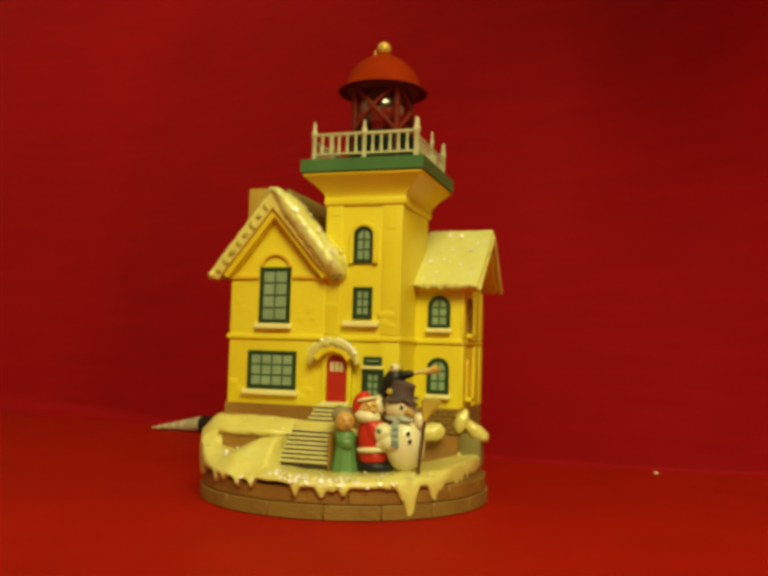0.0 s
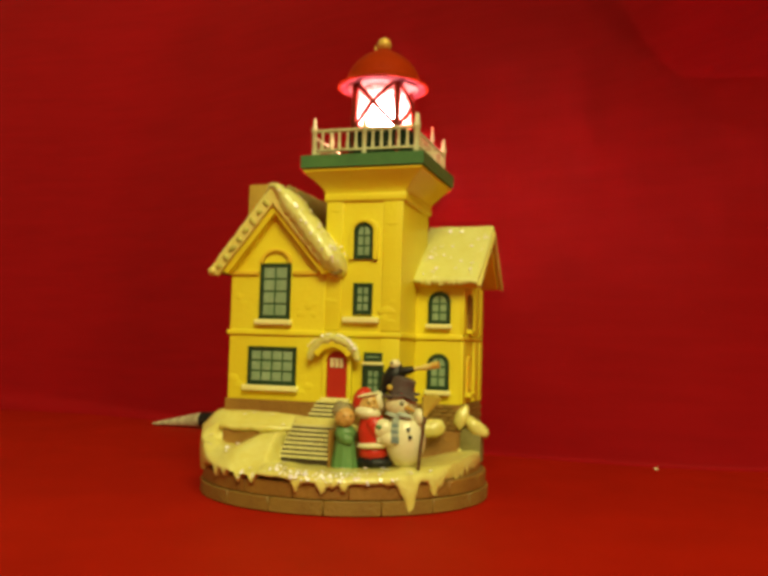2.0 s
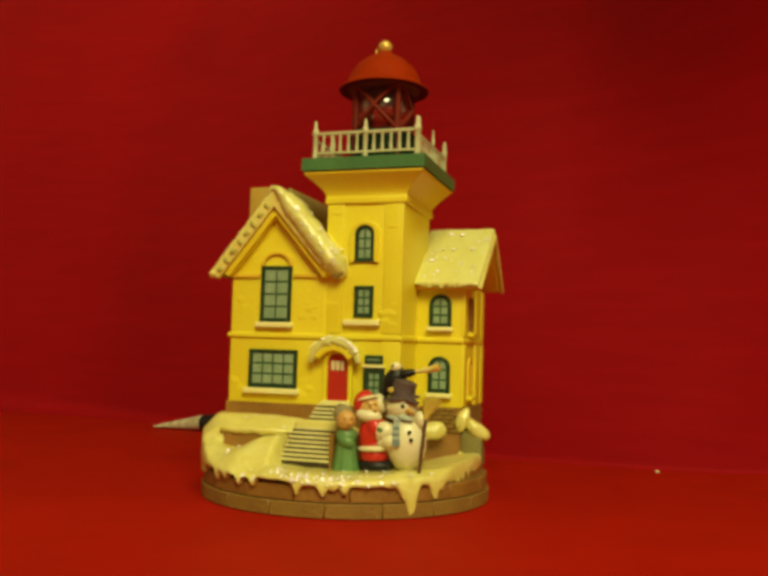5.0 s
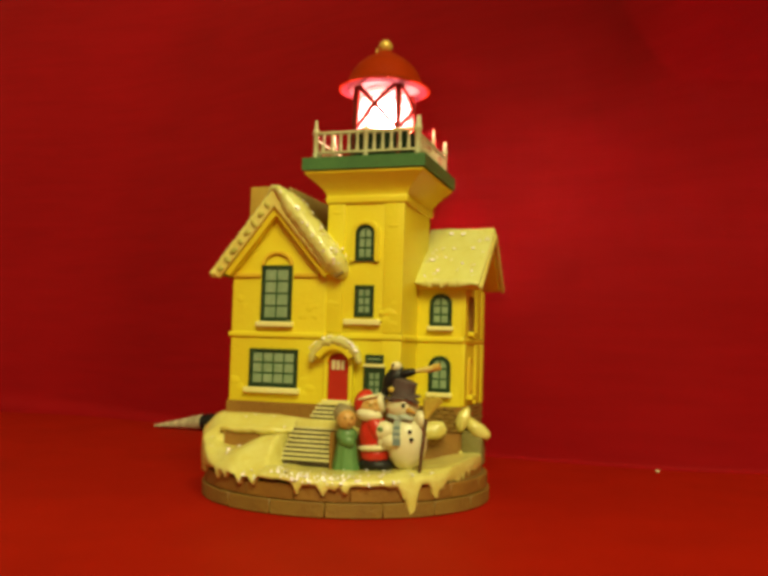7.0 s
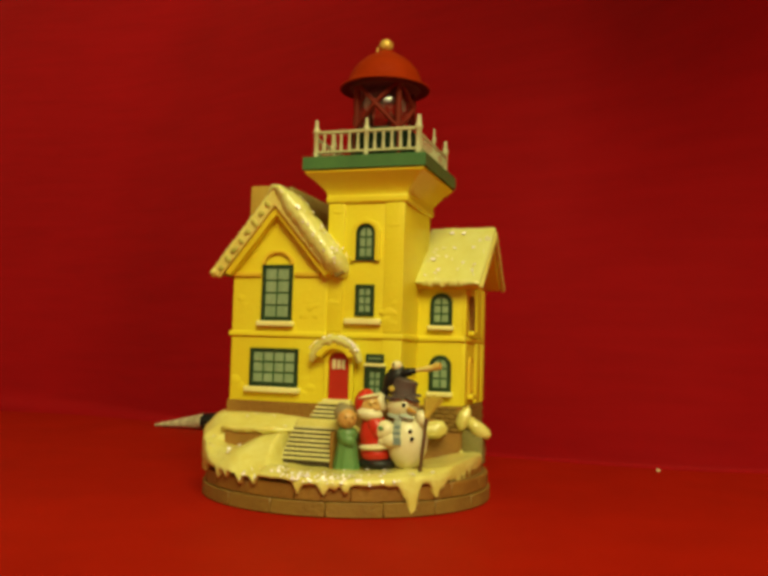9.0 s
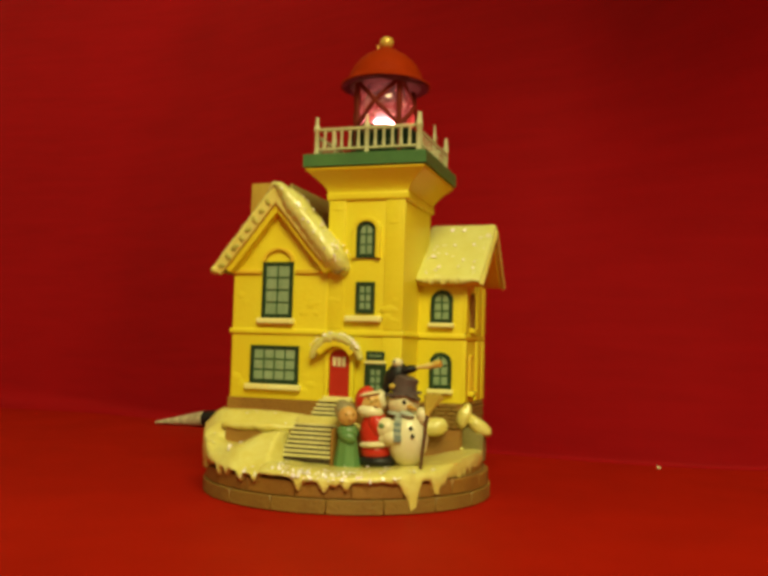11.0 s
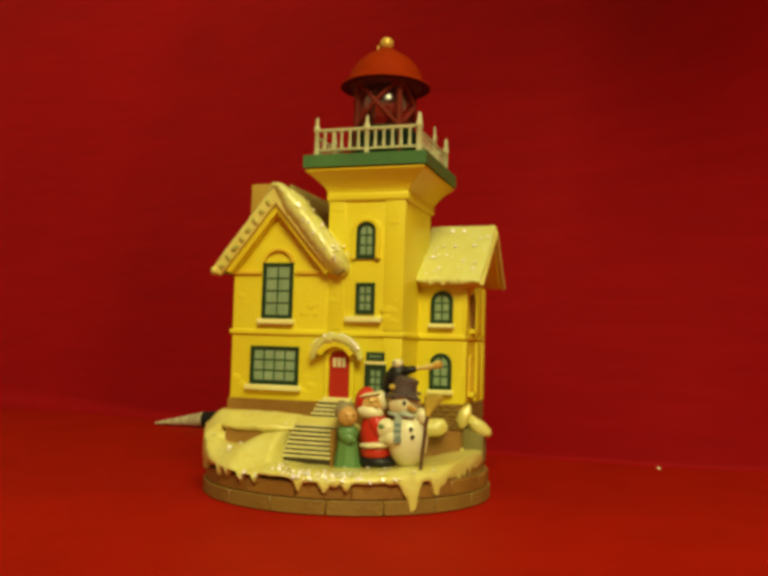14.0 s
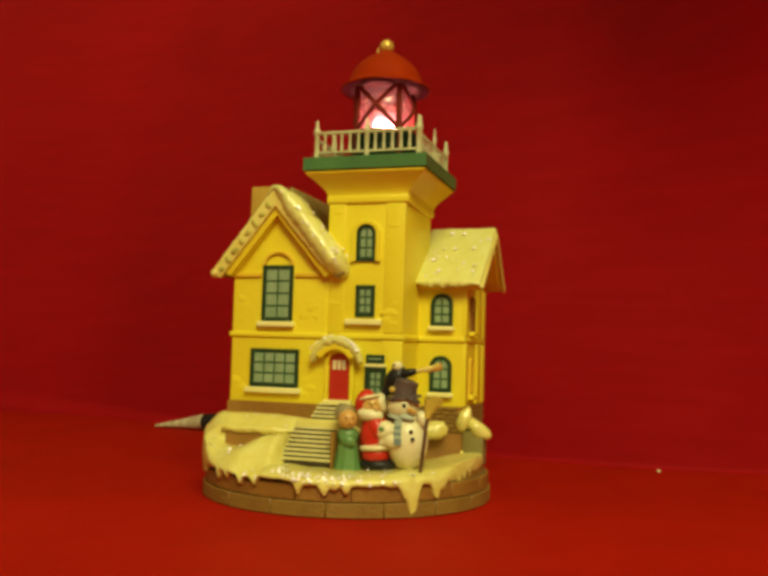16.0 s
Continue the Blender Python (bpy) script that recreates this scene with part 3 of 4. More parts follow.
# porch: red door, glazed lights, arched hood with snow
DX = -0.0083
door = part("door", prism(B(), outline(DX - 0.0037, DX + 0.0037, 0.0347, 0.0512, 0.75), YT - 0.0012, YT + 0.001), DOORRED, house, "red arched front door")
for i in range(3):
    part("pane", box(B(), DX - 0.0026 + 0.0018 * i, DX - 0.0012 + 0.0018 * i, YT - 0.0016, YT - 0.001, 0.0452, 0.0487), WHITE, door, bevel=0.0002, segs=1)
part("arch", arch_band(DX, 0.0474, 0.0039, 0.0056, YT - 0.0022, YT + 0.001, squash=1.0), YELLOW, house, "moulded yellow door arch", bevel=0.0004)
for s in (-1, 1):
    part("door_jamb", box(B(), DX + s * 0.00475 - 0.0008, DX + s * 0.00475 + 0.0008, YT - 0.0020, YT + 0.001, 0.0340, 0.0474), YELLOW, house, bevel=0.0004)
part("hood", arch_band(DX - 0.0006, 0.0462, 0.0060, 0.0086, YT - 0.0050, YT + 0.001, 28, 152), YELLOW, house, "arched yellow door hood", bevel=0.0006)
turns = [radians(10 + 160 * k / 40) for k in range(41)]
hood_snow = sweep(B(), [(DX - 0.0006 + 0.0092 * math.cos(a), YT - 0.0034, 0.0462 + 0.0092 * math.sin(a)) for a in turns],
                  [(0.0027 * math.sin(math.pi * (k + 1) / 42) ** 0.3, (0.0019 + 0.0016 * noise.noise((k * 0.55, 3, 0)) + 0.0006 * noise.noise((k * 1.3, 6, 0))) * math.sin(math.pi * (k + 1) / 42) ** 0.3) for k in range(41)])
part("hood_snow", hood_snow, SNOW, house, "lumpy snow on the door hood", angle=80)
part("door_sill", box(B(), -0.0136, -0.0030, YT - 0.0034, YT + 0.001, 0.0328, 0.0346), CREAM, house, bevel=0.0004)

# plaque with writing that cannot be read, over a narrow shuttered window
plaque = part("plaque", box(B(), 0.0014, 0.0083, YT - 0.0009, YT + 0.001, 0.0479, 0.0510), DARKGREEN, house, "small dark green plaque", bevel=0.0002, segs=1)
part("lettering_bar", box(B(), 0.0026, 0.0071, YT - 0.0010, YT - 0.0006, 0.0492, 0.0497), PANE, plaque)
part("ledge", box(B(), 0.0010, 0.0087, YT - 0.0014, YT + 0.001, 0.0466, 0.0477), CREAM, house, bevel=0.0003)
window(0.0014, 0.0086, 0.0355, 0.0464, YT, 2, 3, rim=0.0015)


# ---- roofs ----
def chevron(l, top, r, thick, cut=0.0):
    """Front outline of a gable roof: outer eave, ridge, outer eave, and back along the inside."""
    return [l, top, r, (r[0] - thick * 0.75, r[1] - thick * 0.45), (top[0], top[1] - thick * 1.45), (l[0] + thick * 0.75, l[1] - thick * 0.45)]


gable = part("gable_roof", prism(B(), chevron((-0.0575, 0.0800), (-0.0335, 0.1102), (-0.0062, 0.0796), 0.0042), -0.0214, 0.0395, halves=True), ROOFTAN, house, "front gable roof, partly snow-covered", bevel=0.0007)
part("back_slope", prism(B(), chevron((-0.0560, 0.0815), (-0.0335, 0.1138), (-0.0080, 0.0815), 0.0042), -0.0100, 0.0395, halves=True), ROOFTAN, gable, "bare tan roof behind the snow, darkened for its shade", bevel=0.0007)
part("verge", prism(B(), chevron((-0.0590, 0.0797), (-0.0336, 0.1114), (-0.0108, 0.0846), 0.0052), -0.0228, -0.0206, halves=True), VERGE, gable, "pale yellow verge board", bevel=0.0009, segs=4, angle=60)
part("bargeboard", prism(B(), chevron((-0.0538, 0.0798), (-0.0335, 0.1052), (-0.0118, 0.0796), 0.0030), -0.0212, -0.0172, halves=True), YELLOW, gable, "yellow bargeboard", bevel=0.0004)


def snow_slab(l, top, r, thick, a, b, axis, seed, wave=0.0012, inner=None):
    """Snow lying on a gable roof, bulging and uneven."""
    inner = inner or [(r[0] - thick * 0.8, r[1] - thick * 0.2), (top[0], top[1] - thick * 1.1), (l[0] + thick * 0.8, l[1] - thick * 0.2)]
    bm = prism(B(), [l, top, r, *inner], a, b, axis, halves=True)
    bmesh.ops.recalc_face_normals(bm, faces=bm.faces)
    bmesh.ops.bevel(bm, geom=[e for e in bm.edges if e.calc_face_angle(0) > 0.1], offset=thick * 0.52, segments=4, affect="EDGES", profile=0.5, clamp_overlap=True)
    bmesh.ops.triangulate(bm, faces=[f for f in bm.faces if len(f.verts) > 4])
    for _ in range(3):
        long = [e for e in bm.edges if e.calc_length() > 0.0016]
        bmesh.ops.subdivide_edges(bm, edges=long, cuts=1, use_grid_fill=True)
    bm.normal_update()
    for v in bm.verts:
        v.co += v.normal * wave * (noise.noise(v.co * 330 + Vector((seed, 0, 0))) + 0.5 * noise.noise(v.co * 800 + Vector((0, seed, 0))))
    return bm


rope, girth = [], []
for k in range(91):
    t = k / 90
    if t < 0.46:
        u = t / 0.46
        x, z, h = -0.0588 + (-0.0338 + 0.0588) * u, 0.0790 + (0.1104 - 0.0790) * u, 0.0012 + 0.0012 * ease(0.75, 1.0, u)
    else:
        u = (t - 0.46) / 0.54
        x, z, h = -0.0338 + (-0.0072 + 0.0338) * u, 0.1104 + (0.0784 - 0.1104) * u, 0.0024 + 0.0023 * ease(0.0, 0.25, u)
    z -= 0.0012 * math.exp(-((t - 0.46) / 0.04) ** 2)
    end = min(1.0, math.sin(math.pi * (k + 0.6) / 91.2) * 4) ** 0.5
    wobble = 1 + (0.10 if t < 0.46 else 0.16) * noise.noise((t * 26, 4.0, 0)) + 0.06 * noise.noise((t * 70, 1.0, 0))
    rope.append((x, -0.0168, z + 0.0004 * noise.noise((t * 30, 7.0, 0))))
    girth.append(((0.0048 + 0.0038 * ease(0.40, 0.50, t)) * end * (1 + 0.06 * noise.noise((t * 22, 9.0, 0))), h * end * wobble))
part("roof_snow", sweep(B(), rope, girth, 24), SNOW, gable, "glittery cream snow along the gable", angle=80)
for k in range(8):
    t = 0.08 + 0.80 * k / 7
    for ex in (-0.0560,):
        x, z = ex + (-0.0335 - ex) * t, 0.0785 + (0.1076 - 0.0785) * t
        part("garland_leaf", ball(B(), (x, -0.0229, z + 0.0001), (0.0013 + 0.0003 * (k % 3), 0.0006, 0.0010), seg=12, tilt=(0, 50 if k % 2 else -35, 0)), LEAF, gable)
part("verge_end", ball(B(), (-0.0574, -0.0212, 0.0796), (0.0021, 0.0022, 0.0017), seg=14, tilt=(0, -40, 0)), VERGE, gable, angle=80)
part("chimney", box(B(), -0.0512, -0.0425, -0.0075, 0.0015, 0.086, 0.1146), AMBERSTONE, house, "square tan chimney", bevel=0.0008)

end_roof = part("side_roof", prism(B(), chevron((0.0008, 0.0772), (0.0285, 0.1000), (0.0482, 0.0796), 0.0036), 0.0120, 0.0375, "x", halves=True), ORANGE, house, "side wing roof under snow", bevel=0.0006)
part("roof_snow", snow_slab((-0.0012, 0.0778), (0.0285, 0.1026), (0.0496, 0.0799), 0.0034, 0.0118, 0.0386, "x", 7.0, wave=0.0004), SNOW, end_roof, "glittery cream snow with a scalloped edge", angle=80)
lumps = sweep(B(), [(0.0146 + 0.0236 * k / 48, -0.0004, 0.0779 - 0.0007 * noise.noise((k * 0.42, 8, 0))) for k in range(49)],
              [(0.0013 * math.sin(math.pi * (k + 1) / 50) ** 0.3, (0.0014 + 0.0010 * noise.noise((k * 0.42, 8, 0)) + 0.0003 * noise.noise((k * 0.9, 5, 0))) * math.sin(math.pi * (k + 1) / 50) ** 0.3) for k in range(49)])
part("verge", prism(B(), chevron((0.0000, 0.0764), (0.0285, 0.1004), (0.0488, 0.0788), 0.0024), 0.0377, 0.0392, "x", halves=True), VERGE, end_roof, "pale amber verge board", bevel=0.0005)
part("snow_edge", lumps, SNOW, end_roof, angle=80)
for k in range(7):
    t = 0.1 + 0.8 * k / 6
    part("garland_leaf", ball(B(), (0.0391, 0.0482 + (0.0285 - 0.0482) * t, 0.0785 + (0.0988 - 0.0785) * t), (0.0004, 0.0008, 0.0008), seg=8), AMBERSTONE, end_roof)

# ---- cornice, gallery and railings ----
cor = B()
levels = ((0.0152, -0.0172, 0.0190, 0.1050), (0.0154, -0.0176, 0.0192, 0.1056), (0.0154, -0.0176, 0.0192, 0.1074), (0.0152, -0.0173, 0.0190, 0.1078), (0.0156, -0.0174, 0.0192, 0.1090),
          (0.0168, -0.0182, 0.0196, 0.1106), (0.0188, -0.0196, 0.0204, 0.1126), (0.0212, -0.0214, 0.0214, 0.1146), (0.0220, -0.0220, 0.0220, 0.1152), (0.0223, -0.0223, 0.0223, 0.1156), (0.0223, -0.0223, 0.0223, 0.1164))
loops = [[cor.verts.new(c) for c in ((-h, f, z), (h, f, z), (h, r, z), (-h, r, z))] for h, f, r, z in levels]
for a, b in zip(loops, loops[1:]):
    for i in range(4):
        cor.faces.new((a[i], a[(i + 1) % 4], b[(i + 1) % 4], b[i]))
cor.faces.new(loops[0][::-1])
cor.faces.new(loops[-1])
part("cornice", cor, YELLOW, house, "flared yellow cornice", bevel=0.0003, angle=30)
deck = B()
for b in ((-0.023, 0.023, -0.023, -0.0072), (-0.023, 0.023, 0.0072, 0.023), (-0.023, -0.0072, -0.0072, 0.0072), (0.0072, 0.023, -0.0072, 0.0072)):
    box(deck, *b, 0.1167, 0.1212)
bmesh.ops.remove_doubles(deck, verts=deck.verts, dist=1e-6)
part("gallery_deck", deck, GREEN, house, "green gallery deck", angle=30)


def railing(turn):
    m = Matrix.Rotation(radians(turn), 4, "Z")
    slim, low = (0.45, 0.0017) if turn % 180 else (1.0, 0.0)

    def put(name, bm, bevel=0.0):
        bmesh.ops.transform(bm, matrix=m, verts=bm.verts)
        return part(name, bm, RAILPAINT, rail, bevel=bevel, segs=1)
    y = -0.0198
    bm = box(B(), -0.0190, 0.0190, y - 0.0006 * slim, y + 0.0006 * slim, 0.1300 - low, 0.1312 - low)
    bmesh.ops.transform(bm, matrix=m, verts=bm.verts)
    rail = part("railing", bm, RAILPAINT, house, "pale cream turned railing", bevel=0.0003, segs=1)
    put("lower_rail", box(B(), -0.0190, 0.0190, y - 0.0005, y + 0.0005, 0.1230, 0.1239), 0.0002)
    for x in (-0.0192, 0.0, 0.0192):
        post = lathe(B(), [(r * slim ** 0.7, z) for r, z in ((0.0009, 0.1213), (0.0010, 0.1225), (0.0008, 0.1240), (0.0009, 0.1300), (0.0013, 0.1306), (0.0012, 0.1316), (0.0006, 0.1330), (0.0006, 0.1336), (0.0005, 0.1348), (0.0002, 0.1356))], 8, (x, y, 0))
        put("post", post)
    for s in (-1, 1):
        for k in range(5):
            x = s * 0.0032 * (k + 1)
            put("baluster", lathe(B(), [(r * slim, z) for r, z in ((0.00055, 0.1237), (0.00066, 0.1245), (0.00060, 0.1256), (0.00044, 0.1268), (0.00042, 0.1282 - low), (0.0006, 0.1302 - low))], 8, (x, y, 0)))
    return rail


for turn in (0, 90, 180, 270):
    railing(turn)

# ---- lantern ----
# the drum's raised outer rim is added to block bulb light from the railing
lantern = part("lantern", lathe(B(), [(0.0124, 0.1212), (0.0124, 0.1338), (0.0120, 0.1342), (0.0114, 0.1338), (0.0106, 0.1322), (0.0080, 0.1328), (0.0048, 0.1340), (0.0047, 0.1338), (0.0047, 0.1213)], 40), DRUM, house, "dark green lantern drum")
RL = 0.0081
corner = ((-RL, -RL), (RL, -RL), (RL, RL), (-RL, RL))


def bowed(p, q, bow, r, n=10):
    """A rod from p to q that bulges outwards by bow at its middle, round the globe."""
    bm, p, q = B(), Vector(p), Vector(q)
    mid = (p + q) / 2
    out = Vector((mid.x, mid.y, 0)).normalized()
    pts = [p.lerp(q, k / n) + out * bow * math.sin(math.pi * k / n) for k in range(n + 1)]
    return sweep(bm, pts, [(r, r)] * (n + 1), 10)


for k, (x, y) in enumerate(corner):
    part("lantern_post", tube(B(), (x, y, 0.1213), (x, y, 0.1530), 0.00115, 0.00115, 10), REDPOST, lantern, "dark red post")
    x2, y2 = corner[(k + 1) % 4]
    for za, zb in ((0.1345, 0.1520), (0.1520, 0.1345)):
        part("cross_brace", bowed((x, y, za), (x2, y2, zb), 0.0032, 0.00088), REDPOST, lantern, "dark red bowed brace", angle=80)
    part("lantern_rail", tube(B(), (x, y, 0.1519), (x2, y2, 0.1519), 0.0008, 0.0008, 8), REDPOST, lantern)
outer = [(0.0104 * math.cos(a), 0.1440 + 0.0104 * math.sin(a)) for a in (radians(-72 + 120 * k / 24) for k in range(25))]
inner = [(0.0100 * math.cos(a), 0.1440 + 0.0100 * math.sin(a)) for a in (radians(48 - 120 * k / 24) for k in range(25))]
shell, loop = B(), []
for r, z in outer + inner:
    loop.append([shell.verts.new((r * math.cos(a), r * math.sin(a), z)) for a in (2 * math.pi * i / 48 for i in range(48))])
for p, q in zip(loop, loop[1:] + loop[:1]):
    for i in range(48):
        shell.faces.new((p[i], p[(i + 1) % 48], q[(i + 1) % 48], q[i]))
part("globe", shell, GLASS, lantern, "round rosy glass globe", angle=60)
part("collar", lathe(B(), [(0.0064, 0.1490), (0.0068, 0.1489), (0.0076, 0.1526), (0.0070, 0.1526)], 32), DARKGREY, lantern, "grey collar over the globe")
bulb = part("bulb", lathe(B(), [(0.0036, 0.0), (0.0043, 0.0015), (0.0045, 0.0060), (0.0043, 0.0120), (0.0034, 0.0164)], 24), GLOW, house, "glowing rosy bulb, raised and sunk in place of dimming")
# cap added to block the drum's hole while the bulb is down
part("cap", lathe(B(), [(0.0034, 0.0164), (0.0044, 0.0166), (0.0044, 0.0170), (0.0024, 0.0173)], 24), GREYHAIR, bulb, "grey cap added to shut in the sunk bulb's light")
dome = part("dome", lathe(B(), [(0.0080, 0.1528), (0.0150, 0.1520), (0.0168, 0.1512), (0.0172, 0.1512), (0.0172, 0.1517), (0.0160, 0.1524), (0.0146, 0.1532), (0.0141, 0.1545), (0.0134, 0.1566), (0.0121, 0.1590), (0.0102, 0.1613), (0.0078, 0.1633), (0.0053, 0.1648), (0.0036, 0.1657), (0.0028, 0.1664)], 48), DOME, house, "red-orange domed lantern roof", angle=50)
part("soffit", lathe(B(), [(0.0056, 0.1519), (0.0120, 0.1517), (0.0164, 0.1509), (0.0166, 0.1511), (0.0120, 0.1521), (0.0056, 0.1523)], 40), ROSE, dome, "dull rose underside")
# ring added below the soffit to make its lit strip brighter
part("reflector", lathe(B(), [(0.0056, 0.1513), (0.0134, 0.1510), (0.0136, 0.1513), (0.0056, 0.1518)], 40), PALEROSE, dome, "added pale rose ring that brightens the dome's lit underside")
part("finial", ball(B(), (0, 0, 0.1687), 0.0027, seg=20), GOLD, dome, "gold ball finial", angle=80)
part("hook", tube(B(), (-0.0031, -0.0010, 0.1658), (-0.0032, -0.0010, 0.1680), 0.0004, 0.0004, 8), GOLD, dome)

# snow lumps and posts beside the side wing
for c, r, tilt in (((0.0235, -0.0060, 0.0248), (0.0056, 0.0040, 0.0034), (0, -14, 20)), ((0.0325, 0.0040, 0.0285), (0.0026, 0.0030, 0.0050), (0, 24, 0)), ((0.0372, 0.0065, 0.0250), (0.0058, 0.0042, 0.0028), (0, 34, 10))):
    bm = ball(B(), (0, 0, 0), r, seg=18)
    for v in bm.verts:
        v.co = Vector([math.copysign(q * (abs(c0) / q) ** 0.85, c0) for c0, q in zip(v.co, r)]) * 0.92
        v.co *= 1 + 0.20 * noise.noise(v.co * 300 + Vector(c) * 90) + 0.10 * noise.noise(v.co * 650 + Vector(c) * 50)
    bmesh.ops.transform(bm, matrix=Matrix.LocRotScale(c, Euler([radians(a) for a in tilt]), None), verts=bm.verts)
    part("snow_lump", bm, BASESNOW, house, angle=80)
part("garden_wall", box(B(), 0.0318, 0.0396, 0.0040, 0.0110, 0.0120, 0.0245), OLIVE, house, "olive stone garden wall", bevel=0.0010)


# ---- glitter flakes on the snow ----
def glitter():
    bm = B()
    rnd = random.Random(4)

    def flake(p, n, r):
        n = (Vector(n).normalized() + Vector((rnd.gauss(0, 0.25), rnd.gauss(0, 0.25), rnd.gauss(0, 0.25)))).normalized()
        q = n.to_track_quat("Z", "Y").to_matrix()
        bm.faces.new([bm.verts.new(Vector(p) + n * 0.0005 + q @ Vector((r * w * math.cos(a), r * w * math.sin(a), 0))) for a, w in ((math.pi / 3 * k, rnd.uniform(0.5, 1.3)) for k in range(6))])
    for _ in range(45):
        a, d = rnd.uniform(-math.pi, -0.6), RB * math.sqrt(rnd.uniform(0.3, 1.0))
        x, y = CX + d * math.cos(a), CY + d * math.sin(a)
        if y < edge_y(x) + 0.01 or rnd.random() < 0.2:
            flake((x, y, snow_height(x, y)), (0, -0.25, 1), rnd.uniform(0.0004, 0.0008))
    for _ in range(100):
        a, t = rnd.gauss(-1.46, 0.13) if rnd.random() < 0.6 else rnd.uniform(-2.0, -0.75), rnd.random()
        d = RB * (0.93 + 0.10 * t)
        x, y = CX + d * math.cos(a), CY + d * math.sin(a)
        flake((x, y, snow_height(x, y) - 0.0009 * max(0.0, t - 0.75) / 0.25), (math.cos(a) * t, math.sin(a) * t, 1.1 - 0.5 * t), rnd.uniform(0.0003, 0.0008))
    d = Vector((0.0272, 0, -0.0316)).normalized()
    across = d.cross(Vector((0, -1, 0.35))).normalized()
    out = across.cross(d)
    for _ in range(200):
        u, a = rnd.uniform(0.09, 0.95), rnd.uniform(0, 2 * math.pi)
        skin = (across * math.sin(a) / 0.0040 + out * math.cos(a) / 0.0086).normalized()
        if skin.dot(Vector((0.45, -0.65, 0.6))) > 0.45:
            flake(Vector((-0.0338 + 0.0272 * u, -0.0168, 0.1104 - 0.0316 * u)) + across * (0.0022 + 0.0023 * ease(0.0, 0.25, u)) * math.sin(a) + out * 0.0086 * math.cos(a), skin, rnd.uniform(0.0003, 0.0008))
    for _ in range(30):
        t, x = rnd.uniform(0.1, 1.0), rnd.uniform(0.0165, 0.0380)
        flake((x, 0.0285 - 0.0297 * t, 0.1030 - 0.0248 * t), (0.15, -0.66, 0.77), rnd.uniform(0.0004, 0.0010))
    for k in range(40):
        a = radians(rnd.uniform(30, 150))
        flake((DX - 0.0006 + 0.0105 * math.cos(a), YT - 0.0057, 0.0462 + 0.0106 * math.sin(a)), (math.cos(a) * 0.5, -0.7, math.sin(a)), rnd.uniform(0.0003, 0.0007))
    return bm


tagged(part("glitter", glitter(), GLITTER, house, "silver glitter flakes on the snow"), kind="stuff")


# ---- figures: each one plain moulded piece ----
def figure(name, mats, label, category, build):
    bm = B()
    build(bm)
    return tagged(part(name, bm, mats, None, angle=75), label, category, "figurines on the snow")


def snowman(bm):
    y = -0.0290
    ball(bm, (0.0208, y, 0.0226), (0.0068, 0.0068, 0.0092), 0, 24)
    ball(bm, (0.0192, y - 0.0004, 0.0342), (0.0054, 0.0050, 0.0047), 0, 20)
    ball(bm, (0.0146, y - 0.0048, 0.0262), (0.0038, 0.0028, 0.0034), 0, 14)
    ball(bm, (0.0170, y - 0.0052, 0.0232), (0.0036, 0.0026, 0.0026), 0, 14)
    ball(bm, (0.0262, y - 0.0015, 0.0305), (0.0022, 0.0022, 0.0030), 0, 12, (0, -20, 0))
    tube(bm, (0.0192, y, 0.0368), (0.0191, y, 0.0378), 0.0062, 0.0056, 20, 1)
    ball(bm, (0.0225, y - 0.003, 0.0370), (0.0036, 0.0030, 0.0008), 1, 14, (0, 22, 0))
    tube(bm, (0.0190, y, 0.0374), (0.0194, y, 0.0404), 0.0045, 0.0041, 18, 1)
    tube(bm, (0.0193, y, 0.0400), (0.0201, y, 0.0426), 0.0041, 0.0040, 18, 1)
    ball(bm, (0.0201, y, 0.0424), (0.0041, 0.0041, 0.0010), 1, 16, (0, 14, 0))
    ball(bm, (0.0162, y - 0.0010, 0.0364), (0.0034, 0.0040, 0.0008), 1, 14, (0, 16, 0))
    tube(bm, (0.0189, y, 0.0302), (0.0191, y, 0.0313), 0.0052, 0.0049, 18, 2)
    for k in range(8):
        z = 0.0300 - 0.00098 * k
        skin = y - 0.0068 * math.sqrt(1 - min(0.95, ((z - 0.0226) / 0.0092) ** 2))
        box(bm, 0.0178 + 0.00006 * k, 0.0200 + 0.00010 * k, skin - 0.0008, skin + 0.0020, z - 0.00104, z + 0.0001, 7 if k in (2, 4, 6, 7) else 2)
    ball(bm, (0.0216, y - 0.0044, 0.0309), (0.0028, 0.0014, 0.0009), 2, 12, (0, 10, 0))
    for x, z in ((0.0236, 0.0266), (0.0243, 0.0242)):
        ball(bm, (x, y - 0.0064 + abs(z - 0.024) * 0.1, z), (0.0007, 0.0005, 0.0007), 3, 8)
    ball(bm, (0.0208, y - 0.0051, 0.0348), (0.0007, 0.0005, 0.0008), 3, 8)
    tube(bm, (0.0222, y - 0.0040, 0.0334), (0.0252, y - 0.0058, 0.0326), 0.0010, 0.0003, 10, 4)
    ball(bm, (0.0140, y - 0.0074, 0.0270), (0.0011, 0.0004, 0.0008), 5, 8, (0, 25, 0))
    ball(bm, (0.0163, y - 0.0042, 0.0398), (0.0011, 0.0006, 0.0010), 6, 8)


